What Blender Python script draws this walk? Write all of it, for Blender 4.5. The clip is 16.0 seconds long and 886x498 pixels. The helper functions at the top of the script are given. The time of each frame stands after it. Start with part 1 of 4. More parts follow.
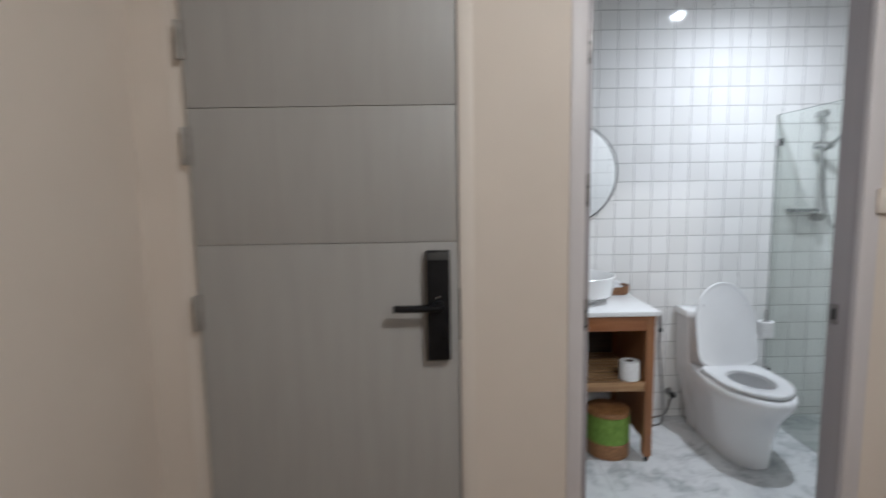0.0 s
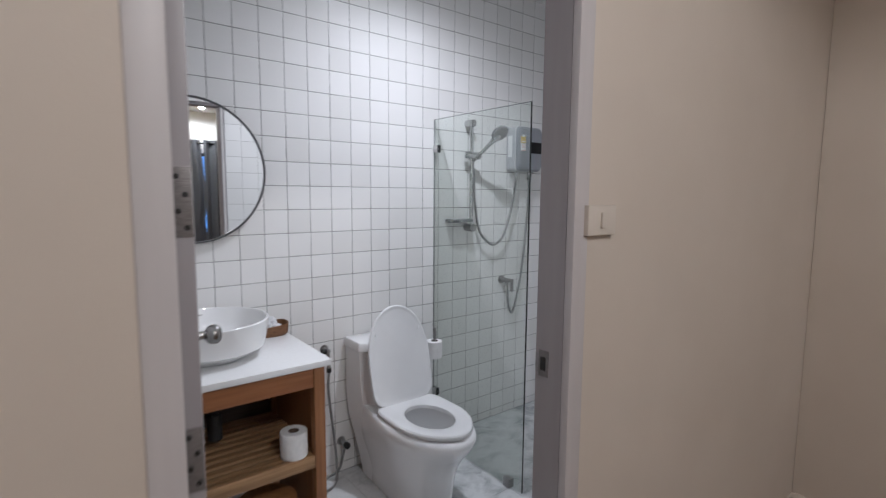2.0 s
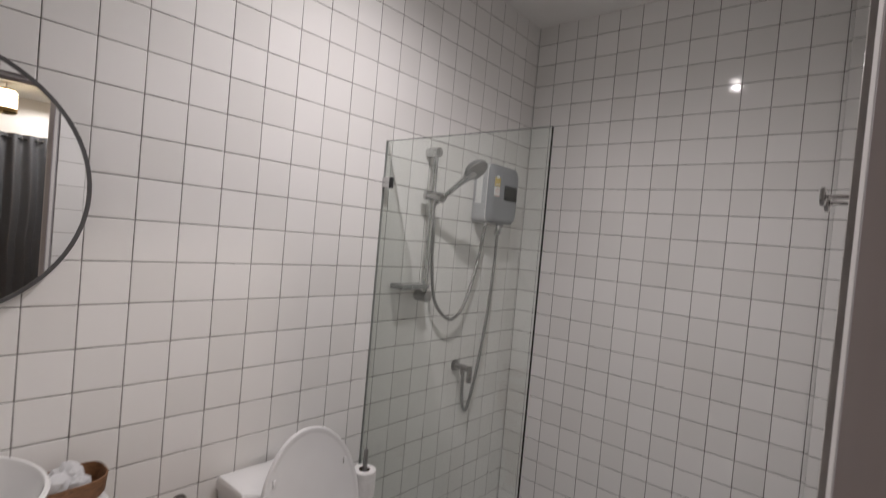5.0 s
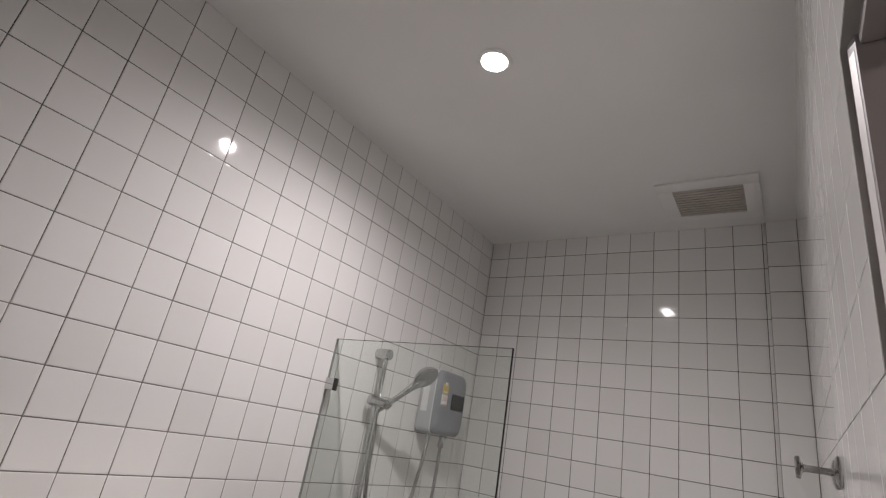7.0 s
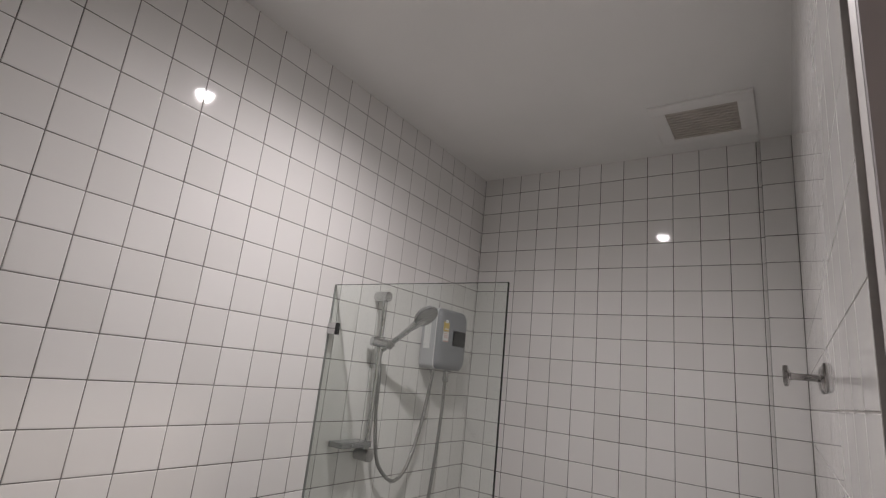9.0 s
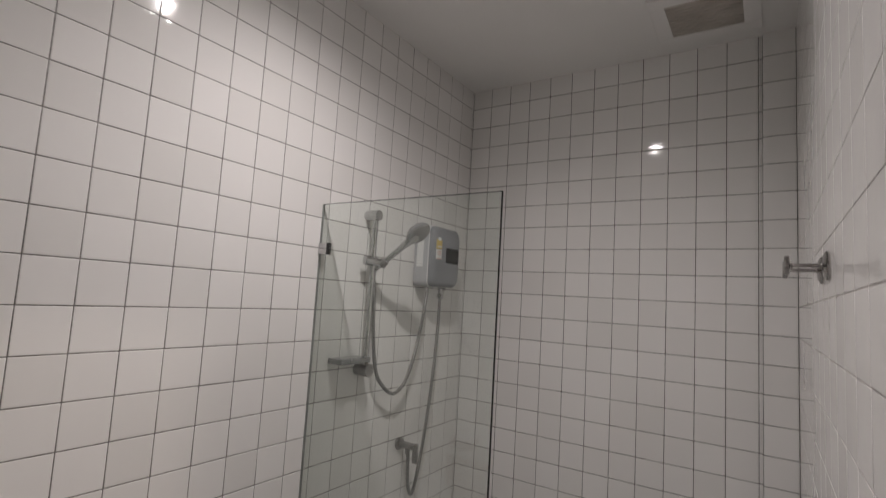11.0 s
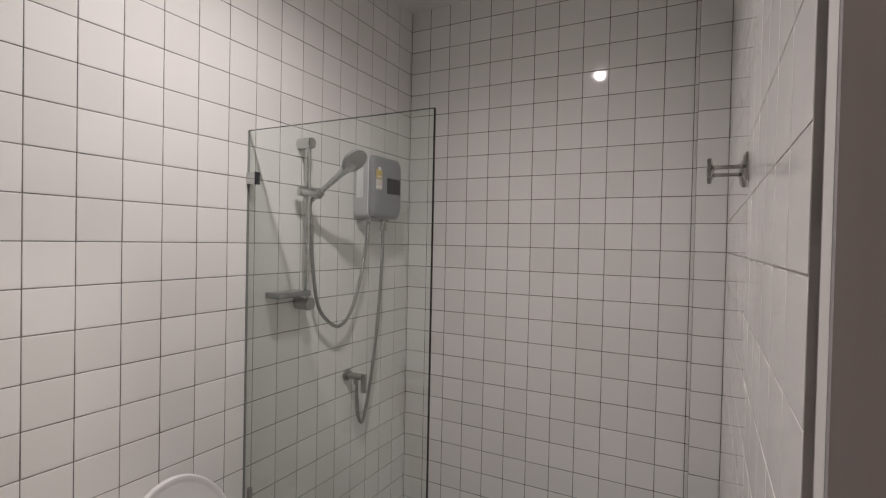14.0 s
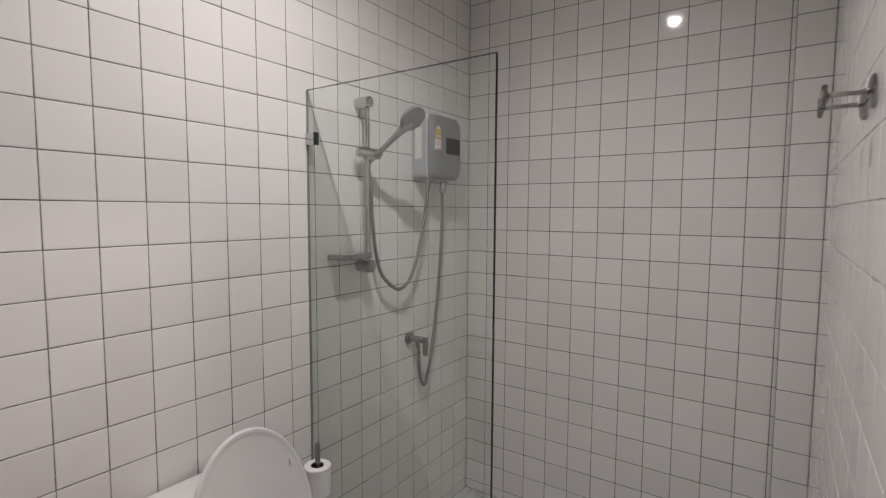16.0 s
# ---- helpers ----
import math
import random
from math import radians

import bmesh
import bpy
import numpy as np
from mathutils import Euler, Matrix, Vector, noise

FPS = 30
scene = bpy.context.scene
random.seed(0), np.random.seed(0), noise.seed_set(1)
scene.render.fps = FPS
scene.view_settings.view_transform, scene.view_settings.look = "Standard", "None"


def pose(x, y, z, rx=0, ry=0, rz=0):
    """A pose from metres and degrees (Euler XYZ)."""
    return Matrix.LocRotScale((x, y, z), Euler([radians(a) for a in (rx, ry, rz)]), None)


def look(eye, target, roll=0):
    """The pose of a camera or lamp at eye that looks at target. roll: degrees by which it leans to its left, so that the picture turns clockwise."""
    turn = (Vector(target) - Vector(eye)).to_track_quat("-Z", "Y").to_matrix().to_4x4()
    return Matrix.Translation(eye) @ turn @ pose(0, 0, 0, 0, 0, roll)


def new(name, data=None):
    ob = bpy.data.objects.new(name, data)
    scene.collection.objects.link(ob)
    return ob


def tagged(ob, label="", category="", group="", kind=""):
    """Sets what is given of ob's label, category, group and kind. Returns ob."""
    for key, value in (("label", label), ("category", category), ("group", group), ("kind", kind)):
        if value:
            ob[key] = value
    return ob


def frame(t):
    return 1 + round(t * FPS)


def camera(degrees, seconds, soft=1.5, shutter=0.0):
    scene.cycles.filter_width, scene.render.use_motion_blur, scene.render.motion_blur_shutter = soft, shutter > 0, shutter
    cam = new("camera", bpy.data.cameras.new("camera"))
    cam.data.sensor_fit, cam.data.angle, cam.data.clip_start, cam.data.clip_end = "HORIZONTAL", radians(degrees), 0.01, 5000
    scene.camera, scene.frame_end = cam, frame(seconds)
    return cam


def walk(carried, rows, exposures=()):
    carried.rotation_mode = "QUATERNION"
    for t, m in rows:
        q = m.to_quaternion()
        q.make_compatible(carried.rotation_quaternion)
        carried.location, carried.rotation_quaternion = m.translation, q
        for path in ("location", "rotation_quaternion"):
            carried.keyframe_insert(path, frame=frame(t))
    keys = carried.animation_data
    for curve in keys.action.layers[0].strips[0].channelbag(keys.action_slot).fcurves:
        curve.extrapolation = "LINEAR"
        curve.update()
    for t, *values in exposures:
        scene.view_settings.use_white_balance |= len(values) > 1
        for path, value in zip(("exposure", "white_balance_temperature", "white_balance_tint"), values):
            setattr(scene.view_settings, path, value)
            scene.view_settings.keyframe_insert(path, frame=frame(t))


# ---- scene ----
cam = camera(83.3, 16.0, soft=1.2, shutter=0.6)
PATH = [
    (0, (-0.020, -0.070, 1.420), (-0.016, 1.918, 1.202), -0.9),
    (0.5, (0.065, 0.171, 1.438), (0.470, 2.124, 1.290), -0.2),
    (1, (0.087, 0.397, 1.445), (0.968, 2.181, 1.251), -0.8),
    (1.5, (0.171, 0.540, 1.418), (1.321, 2.160, 1.189), 0.3),
    (2, (0.280, 0.678, 1.437), (1.505, 2.245, 1.224), 0.4),
    (2.5, (0.352, 0.918, 1.448), (1.744, 2.334, 1.207), -0.7),
    (3, (0.431, 1.138, 1.424), (1.941, 2.418, 1.143), 0.5),
    (3.2, (0.483, 1.198, 1.418), (1.988, 2.482, 1.128), 1.3),
    (5.3, (0.686, 1.501, 1.529), (2.22, 2.782, 1.602), 5.9),
    (5.5, (0.685, 1.511, 1.546), (2.249, 2.741, 1.747), 6.5),
    (6, (0.697, 1.521, 1.564), (2.302, 2.628, 2.013), 7.0),
    (6.5, (0.686, 1.531, 1.57), (2.25, 2.625, 2.167), 8.6),
    (7, (0.678, 1.572, 1.585), (2.184, 2.688, 2.283), 10.2),
    (7.5, (0.674, 1.565, 1.588), (2.181, 2.693, 2.263), 9.5),
    (8, (0.68, 1.562, 1.586), (2.22, 2.694, 2.176), 7.8),
    (10.5, (0.723, 1.586, 1.561), (2.362, 2.689, 1.875), 4.6),
    (11, (0.737, 1.597, 1.547), (2.4, 2.69, 1.74), 3.4),
    (11.5, (0.76, 1.592, 1.539), (2.457, 2.647, 1.632), 2.1),
    (12, (0.786, 1.574, 1.525), (2.516, 2.576, 1.564), 0.7),
    (12.5, (0.807, 1.571, 1.509), (2.56, 2.535, 1.512), 0.2),
    (13, (0.802, 1.571, 1.499), (2.562, 2.521, 1.49), 0.4),
    (13.5, (0.816, 1.57, 1.495), (2.579, 2.512, 1.47), 0.9),
    (14, (0.806, 1.567, 1.496), (2.572, 2.505, 1.466), 1.2),
    (14.5, (0.806, 1.569, 1.481), (2.555, 2.534, 1.395), 2.4),
    (15, (0.796, 1.576, 1.479), (2.509, 2.6, 1.36), 2.2),
    (15.5, (0.786, 1.583, 1.472), (2.46, 2.668, 1.332), 0.9),
    (16, (0.853, 1.605, 1.458), (2.492, 2.74, 1.306), 0.3),
]
EXPOSURES = [(0.0, 0.77, 5370, 3), (0.5, 0.61, 5380, 4), (1.0, 0.58, 5470, 8), (1.5, 0.56, 5620, 12), (2.0, 0.49, 5470, 8), (2.5, 0.41, 5380, 5), (3.0, 0.36, 5550, 7), (5.4, 0.13, 6310, 13), (8.0, 0.10, 6260, 13), (10.5, -0.11, 6400, 12), (12.0, -0.09, 6450, 13), (12.5, -0.07, 6450, 13), (13.0, 0.02, 6450, 13), (13.8, 0.09, 6450, 13), (14.5, 0.17, 6450, 13), (15.2, 0.15, 6400, 13), (16.0, 0.14, 6350, 12)]
walk(cam, [(t, look(eye, target, roll)) for t, eye, target, roll in PATH], EXPOSURES)

# ---- plan, metres ----
PITCH, TILE = 0.110, 0.1077
X0, Z0 = 1.3588, 1.4769            # a joint crossing of the tile grid
YF, XR, YN, XL = 2.948, 3.018, 1.504, 0.330   # bathroom tile faces: back, shower end, door side, basin side
YC = 1.393                          # corridor face of the door wall
CEIL = 2.675
RX0, RX1, RY0, RZ1 = -0.900, 2.900, -3.300, 2.690   # the room outside
BX, BY = 1.690, 2.255               # bathroom downlight

# ---- light ----
world = bpy.data.worlds.new("night")
scene.world = world
world.use_nodes = True
world.node_tree.nodes["Background"].inputs[0].default_value = (0.05, 0.08, 0.16, 1)
world.node_tree.nodes["Background"].inputs[1].default_value = 0.15


def spot(name, place, watts, cone, blend, colour, radius):
    d = bpy.data.lights.new(name, "SPOT")
    d.energy, d.spot_size, d.spot_blend, d.color, d.shadow_soft_size = watts, radians(cone), blend, colour, radius
    ob = new(name, d)
    ob.matrix_world = pose(*place)
    return ob


spot("bathroom_downlight_beam", (BX, BY, CEIL - 0.016), 54, 160, 1.0, (1.0, 0.922, 0.886), 0.024)
spot("room_downlight_beam", (2.04, -2.70, RZ1 - 0.016), 42, 168, 0.3, (1.0, 0.92, 0.84), 0.035)
# Assumed source out of view, placed to brighten the entry walls and door.
spot("entry_downlight_beam", (0.78, -0.20, RZ1 - 0.016), 100, 174, 0.30, (1.0, 0.875, 0.765), 0.14)


# ---- materials ----
def material(name, colour, rough=0.5, metal=0.0, coat=0.0, spec=0.5):
    m = bpy.data.materials.new(name)
    m.use_nodes = True
    b = m.node_tree.nodes["Principled BSDF"]
    b.inputs["Base Color"].default_value = (*colour, 1)
    b.inputs["Roughness"].default_value = rough
    b.inputs["Metallic"].default_value = metal
    b.inputs["Coat Weight"].default_value = coat
    b.inputs["Specular IOR Level"].default_value = spec
    return m


def node(m, kind, **sets):
    n = m.node_tree.nodes.new(kind)
    for k, v in sets.items():
        n.inputs[k.replace("_", " ")].default_value = v
    return n


def link(m, a, b):
    m.node_tree.links.new(a, b)


def grain(m, light, dark, scale, stretch=(1, 1, 1), detail=6, lo=0.35, hi=0.65, bump=0.0, bump_scale=None, rough=None):
    """Two-tone noise on the object's own coordinates, with an optional bump and roughness range."""
    b = m.node_tree.nodes["Principled BSDF"]
    tc = node(m, "ShaderNodeTexCoord")
    mp = node(m, "ShaderNodeMapping", Scale=stretch)
    link(m, tc.outputs["Object"], mp.inputs["Vector"])
    nz = node(m, "ShaderNodeTexNoise", Scale=scale, Detail=detail)
    link(m, mp.outputs["Vector"], nz.inputs["Vector"])
    ramp = node(m, "ShaderNodeValToRGB")
    ramp.color_ramp.elements[0].position, ramp.color_ramp.elements[1].position = lo, hi
    ramp.color_ramp.elements[0].color, ramp.color_ramp.elements[1].color = (*dark, 1), (*light, 1)
    link(m, nz.outputs["Fac"], ramp.inputs["Fac"])
    link(m, ramp.outputs["Color"], b.inputs["Base Color"])
    if bump:
        n2 = nz
        if bump_scale:
            n2 = node(m, "ShaderNodeTexNoise", Scale=bump_scale, Detail=4.0)
            link(m, mp.outputs["Vector"], n2.inputs["Vector"])
        bp = node(m, "ShaderNodeBump", Strength=bump, Distance=0.002)
        link(m, n2.outputs["Fac"], bp.inputs["Height"])
        link(m, bp.outputs["Normal"], b.inputs["Normal"])
    if rough:
        mr = node(m, "ShaderNodeMapRange")
        mr.inputs["To Min"].default_value, mr.inputs["To Max"].default_value = rough
        link(m, nz.outputs["Fac"], mr.inputs["Value"])
        link(m, mr.outputs["Result"], b.inputs["Roughness"])
    return ramp, mp


def tile_material(name, joined):
    """Glazed white tile: a slight tone of its own per piece, faint waviness of the glaze."""
    m = material(name, (0.80, 0.79, 0.775), 0.12)
    b = m.node_tree.nodes["Principled BSDF"]
    rnd = node(m, "ShaderNodeNewGeometry").outputs["Random Per Island"] if joined else node(m, "ShaderNodeObjectInfo").outputs["Random"]
    ramp = node(m, "ShaderNodeValToRGB")
    ramp.color_ramp.elements[0].color, ramp.color_ramp.elements[1].color = (0.765, 0.755, 0.735, 1), (0.83, 0.82, 0.805, 1)
    link(m, rnd, ramp.inputs["Fac"])
    link(m, ramp.outputs["Color"], b.inputs["Base Color"])
    geo = node(m, "ShaderNodeNewGeometry")
    nz = node(m, "ShaderNodeTexNoise", Scale=14.0, Detail=2.0)
    link(m, geo.outputs["Position"], nz.inputs["Vector"])
    bp = node(m, "ShaderNodeBump", Strength=0.06, Distance=0.004)
    link(m, nz.outputs["Fac"], bp.inputs["Height"])
    link(m, bp.outputs["Normal"], b.inputs["Normal"])
    n2 = node(m, "ShaderNodeTexNoise", Scale=5.0, Detail=5.0)
    link(m, geo.outputs["Position"], n2.inputs["Vector"])
    mr = node(m, "ShaderNodeMapRange")
    mr.inputs["From Min"].default_value, mr.inputs["From Max"].default_value = 0.3, 0.7
    mr.inputs["To Min"].default_value, mr.inputs["To Max"].default_value = 0.03, 0.10
    link(m, n2.outputs["Fac"], mr.inputs["Value"])
    link(m, mr.outputs["Result"], b.inputs["Roughness"])
    return m


TILE_PIECE, TILE_REST = tile_material("glazed_tile", False), tile_material("glazed_tile_joined", True)
GROUT = material("grey_grout", (0.2, 0.2, 0.2), 0.9)
grain(GROUT, (0.22, 0.21, 0.20), (0.10, 0.095, 0.09), 9.0, bump=0.3, bump_scale=300.0)
# Same grout, painted darker at the shower end where joints get less glare.
SHOWER_GROUT = material("dark_damp_grout", (0.10, 0.095, 0.09), 0.85)
grain(SHOWER_GROUT, (0.125, 0.118, 0.11), (0.05, 0.047, 0.043), 9.0, bump=0.3, bump_scale=300.0)
PALE_GROUT = material("pale_wall_grout", (0.40, 0.385, 0.365), 0.85)
grain(PALE_GROUT, (0.44, 0.42, 0.40), (0.30, 0.285, 0.27), 9.0, bump=0.2, bump_scale=300.0)
FLOOR_GROUT = material("pale_floor_grout", (0.42, 0.42, 0.41), 0.8)
grain(FLOOR_GROUT, (0.60, 0.60, 0.59), (0.50, 0.50, 0.49), 9.0, bump=0.2, bump_scale=300.0)
PAINT = material("cream_wall_paint", (0.62, 0.55, 0.47), 0.75)
grain(PAINT, (0.645, 0.575, 0.50), (0.615, 0.545, 0.47), 2.5, bump=0.10, bump_scale=160.0)
CEILING = material("white_ceiling_paint", (0.78, 0.77, 0.75), 0.85)
grain(CEILING, (0.85, 0.84, 0.82), (0.81, 0.80, 0.78), 1.8, bump=0.06, bump_scale=120.0)
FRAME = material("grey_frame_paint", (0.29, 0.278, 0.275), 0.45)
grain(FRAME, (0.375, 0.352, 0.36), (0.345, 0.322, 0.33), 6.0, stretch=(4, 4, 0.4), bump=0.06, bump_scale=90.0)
CASING = material("cream_frame_paint", (0.66, 0.56, 0.47), 0.5)
grain(CASING, (0.66, 0.595, 0.525), (0.63, 0.565, 0.495), 6.0, stretch=(4, 4, 0.4))
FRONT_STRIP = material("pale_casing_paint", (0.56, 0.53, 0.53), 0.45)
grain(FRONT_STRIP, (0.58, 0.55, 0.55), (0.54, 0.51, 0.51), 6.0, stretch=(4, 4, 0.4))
# White for the latch jamb's chamfer, its lamplight put into the colour.
LIT_EDGE_WHITE = material("white_edge_paint", (0.78, 0.76, 0.74), 0.4)
grain(LIT_EDGE_WHITE, (0.80, 0.78, 0.76), (0.75, 0.73, 0.71), 6.0, stretch=(4, 4, 0.4))
DOOR_GREY = material("grey_door_laminate", (0.27, 0.265, 0.25), 0.5)
grain(DOOR_GREY, (0.345, 0.332, 0.312), (0.325, 0.312, 0.294), 30.0, stretch=(1, 1, 0.10), bump=0.05)
DOOR_WHITE = material("white_door_laminate", (0.70, 0.70, 0.71), 0.4)
grain(DOOR_WHITE, (0.64, 0.64, 0.65), (0.60, 0.60, 0.61), 10.0, stretch=(1, 1, 0.2))
BLACK = material("black_plastic", (0.010, 0.010, 0.011), 0.28, spec=0.25)
grain(BLACK, (0.010, 0.010, 0.011), (0.006, 0.006, 0.007), 30.0, rough=(0.22, 0.4))
DISPLAY = material("black_display", (0.008, 0.008, 0.009), 0.3, spec=0.12)
DARK = material("dark_rubber", (0.02, 0.02, 0.02), 0.6)
CHROME = material("chrome", (0.58, 0.58, 0.58), 0.12, 1.0)
grain(CHROME, (0.60, 0.60, 0.60), (0.50, 0.50, 0.50), 40.0, rough=(0.07, 0.2))
DARK_CHROME = material("dark_chrome", (0.36, 0.35, 0.34), 0.16, 1.0)
grain(DARK_CHROME, (0.38, 0.37, 0.36), (0.30, 0.29, 0.28), 40.0, rough=(0.12, 0.24))
STEEL = material("brushed_steel", (0.52, 0.50, 0.48), 0.35, 1.0)
grain(STEEL, (0.40, 0.39, 0.38), (0.30, 0.295, 0.29), 60.0, stretch=(1, 1, 8), rough=(0.28, 0.45))
WORN_STEEL = material("worn_steel_plate", (0.24, 0.22, 0.215), 0.45, 0.5)
grain(WORN_STEEL, (0.27, 0.25, 0.245), (0.19, 0.175, 0.17), 60.0, stretch=(1, 1, 8), rough=(0.38, 0.52))
HINGE = material("dull_grey_hinge", (0.30, 0.28, 0.255), 0.5, 0.3)
grain(HINGE, (0.32, 0.30, 0.275), (0.26, 0.245, 0.225), 40.0)
HOSE = material("braided_steel_hose", (0.45, 0.45, 0.44), 0.32, 1.0)
grain(HOSE, (0.44, 0.44, 0.43), (0.22, 0.22, 0.215), 900.0, detail=1, bump=0.6)
PORCELAIN = material("white_porcelain", (0.83, 0.83, 0.83), 0.07, coat=0.3)
grain(PORCELAIN, (0.84, 0.84, 0.84), (0.81, 0.81, 0.81), 5.0, rough=(0.05, 0.11))
LID = material("white_seat_plastic", (0.74, 0.74, 0.74), 0.22)
grain(LID, (0.76, 0.76, 0.76), (0.72, 0.72, 0.72), 5.0, rough=(0.18, 0.28))
STONE = material("white_stone_top", (0.8, 0.8, 0.79), 0.18)
grain(STONE, (0.81, 0.81, 0.81), (0.785, 0.785, 0.785), 70.0, lo=0.3, hi=0.55, rough=(0.12, 0.22))
WOOD = material("orange_brown_wood", (0.33, 0.15, 0.06), 0.42)
grain(WOOD, (0.320, 0.132, 0.050), (0.255, 0.100, 0.036), 14.0, stretch=(0.35, 6, 6), bump=0.12, rough=(0.35, 0.5))
WOOD_UP = material("orange_brown_wood_upright", (0.33, 0.15, 0.06), 0.42)
grain(WOOD_UP, (0.325, 0.150, 0.062), (0.250, 0.108, 0.042), 14.0, stretch=(6, 6, 0.35), bump=0.12, rough=(0.35, 0.5))
# Dark brown that carries the shade behind the washstand shelf.
SHADE_BOARD = material("dark_brown_board", (0.07, 0.05, 0.04), 0.6)
grain(SHADE_BOARD, (0.085, 0.062, 0.048), (0.055, 0.040, 0.032), 14.0, stretch=(0.35, 6, 6), bump=0.1)
SLAT = material("pale_slat_wood", (0.36, 0.21, 0.10), 0.5)
grain(SLAT, (0.39, 0.235, 0.115), (0.235, 0.13, 0.058), 16.0, stretch=(0.35, 6, 6), bump=0.12)
BAMBOO = material("bamboo_board", (0.36, 0.18, 0.07), 0.45)
grain(BAMBOO, (0.34, 0.17, 0.068), (0.21, 0.10, 0.038), 30.0, stretch=(1, 1, 5), bump=0.15)
BASKET = material("woven_brown_fibre", (0.16, 0.075, 0.03), 0.6)
grain(BASKET, (0.27, 0.13, 0.055), (0.10, 0.045, 0.02), 90.0, stretch=(1, 1, 6), bump=0.5)
GREEN = material("green_felt_band", (0.16, 0.26, 0.04), 0.7)
grain(GREEN, (0.20, 0.32, 0.05), (0.14, 0.24, 0.032), 40.0, bump=0.2)
PAPER = material("toilet_paper", (0.82, 0.81, 0.80), 0.9)
grain(PAPER, (0.84, 0.83, 0.82), (0.78, 0.77, 0.76), 60.0, bump=0.4)
CARD = material("cardboard_core", (0.10, 0.07, 0.05), 0.9)
HEATER = material("grey_heater_plastic", (0.33, 0.335, 0.35), 0.35)
grain(HEATER, (0.245, 0.253, 0.272), (0.222, 0.230, 0.248), 12.0, rough=(0.28, 0.42))
SATIN = material("satin_grey_metal", (0.30, 0.30, 0.30), 0.34, 0.4)
grain(SATIN, (0.30, 0.30, 0.305), (0.25, 0.25, 0.255), 30.0, rough=(0.24, 0.36))
HEATER_SIDE = material("pale_grey_heater_plastic", (0.50, 0.505, 0.52), 0.4)
grain(HEATER_SIDE, (0.46, 0.465, 0.485), (0.43, 0.435, 0.455), 12.0, rough=(0.3, 0.45))
# White of the printed labels and of the heater's painted edge highlight.
WHITE_LABEL_AND_GLINT = material("white_label", (0.75, 0.75, 0.75), 0.5)
YELLOW = material("yellow_label", (0.60, 0.44, 0.14), 0.5)
PINK = material("red_print_label", (0.62, 0.36, 0.32), 0.5)
PLATE = material("cream_switch_plastic", (0.66, 0.60, 0.53), 0.35)
grain(PLATE, (0.67, 0.61, 0.54), (0.64, 0.58, 0.51), 12.0)
VENT = material("grey_vent_plastic", (0.24, 0.22, 0.20), 0.6)
grain(VENT, (0.56, 0.52, 0.47), (0.45, 0.42, 0.375), 8.0)
CURTAIN = material("charcoal_curtain", (0.09, 0.095, 0.11), 0.8)
grain(CURTAIN, (0.15, 0.155, 0.17), (0.095, 0.10, 0.11), 300.0, stretch=(1, 1, 0.3), bump=0.2)
FLOOR_WOOD = material("brown_floor_wood", (0.17, 0.10, 0.05), 0.4)
grain(FLOOR_WOOD, (0.24, 0.145, 0.075), (0.14, 0.08, 0.04), 8.0, stretch=(7, 0.5, 1), bump=0.12, rough=(0.3, 0.5))
BRASS = material("brass", (0.75, 0.52, 0.22), 0.22, 1.0)
MIRROR = material("mirror_silver", (0.90, 0.91, 0.91), 0.01, 1.0)
MIRROR_RIM = material("dark_grey_rim", (0.12, 0.12, 0.125), 0.35, 0.6)
PLASTIC_WRAP = material("clear_plastic_wrap", (0.86, 0.87, 0.89), 0.14)
PLASTIC_WRAP.node_tree.nodes["Principled BSDF"].inputs["Transmission Weight"].default_value = 0.30
SMOKE = material("smoky_clear_plastic", (0.45, 0.455, 0.46), 0.12)
SMOKE.node_tree.nodes["Principled BSDF"].inputs["Transmission Weight"].default_value = 0.55
SEALANT = material("grey_sealant", (0.26, 0.265, 0.26), 0.5)
# Near-black stands in for the shade seen inside the pane's front edge.
GLASS_EDGE = material("polished_glass_edge", (0.006, 0.010, 0.009), 0.16)

def glass_material(name, tint):
    """A thin clear pane: tinted light passes straight on, the rest is mirrored, more so at a slant."""
    m = bpy.data.materials.new(name)
    m.use_nodes = True
    t = m.node_tree
    t.nodes.remove(t.nodes["Principled BSDF"])
    clear = node(m, "ShaderNodeBsdfTransparent", Color=(*tint, 1))
    gloss = node(m, "ShaderNodeBsdfGlossy", Color=(0.96, 1.0, 0.98, 1), Roughness=0.0)
    lw = node(m, "ShaderNodeLayerWeight", Blend=0.5)
    slant = node(m, "ShaderNodeMath")
    slant.operation = "POWER"
    slant.inputs[1].default_value = 5.0
    link(m, lw.outputs["Facing"], slant.inputs[0])
    share = node(m, "ShaderNodeMapRange")
    share.inputs["To Min"].default_value = 0.04
    link(m, slant.outputs[0], share.inputs["Value"])
    mix = node(m, "ShaderNodeMixShader")
    link(m, share.outputs["Result"], mix.inputs["Fac"])
    link(m, clear.outputs[0], mix.inputs[1])
    link(m, gloss.outputs[0], mix.inputs[2])
    link(m, mix.outputs[0], t.nodes["Material Output"].inputs["Surface"])
    return m


GLASS = glass_material("clear_green_glass", (0.964, 0.983, 0.969))


def glow(name, colour, strength):
    m = material(name, colour)
    b = m.node_tree.nodes["Principled BSDF"]
    b.inputs["Emission Color"].default_value = (*colour, 1)
    b.inputs["Emission Strength"].default_value = strength
    return m


LAMP_WHITE = glow("lit_white_lens", (1.0, 0.96, 0.93), 60.0)
LAMP_WARM = glow("lit_warm_lens", (1.0, 0.90, 0.75), 25.0)
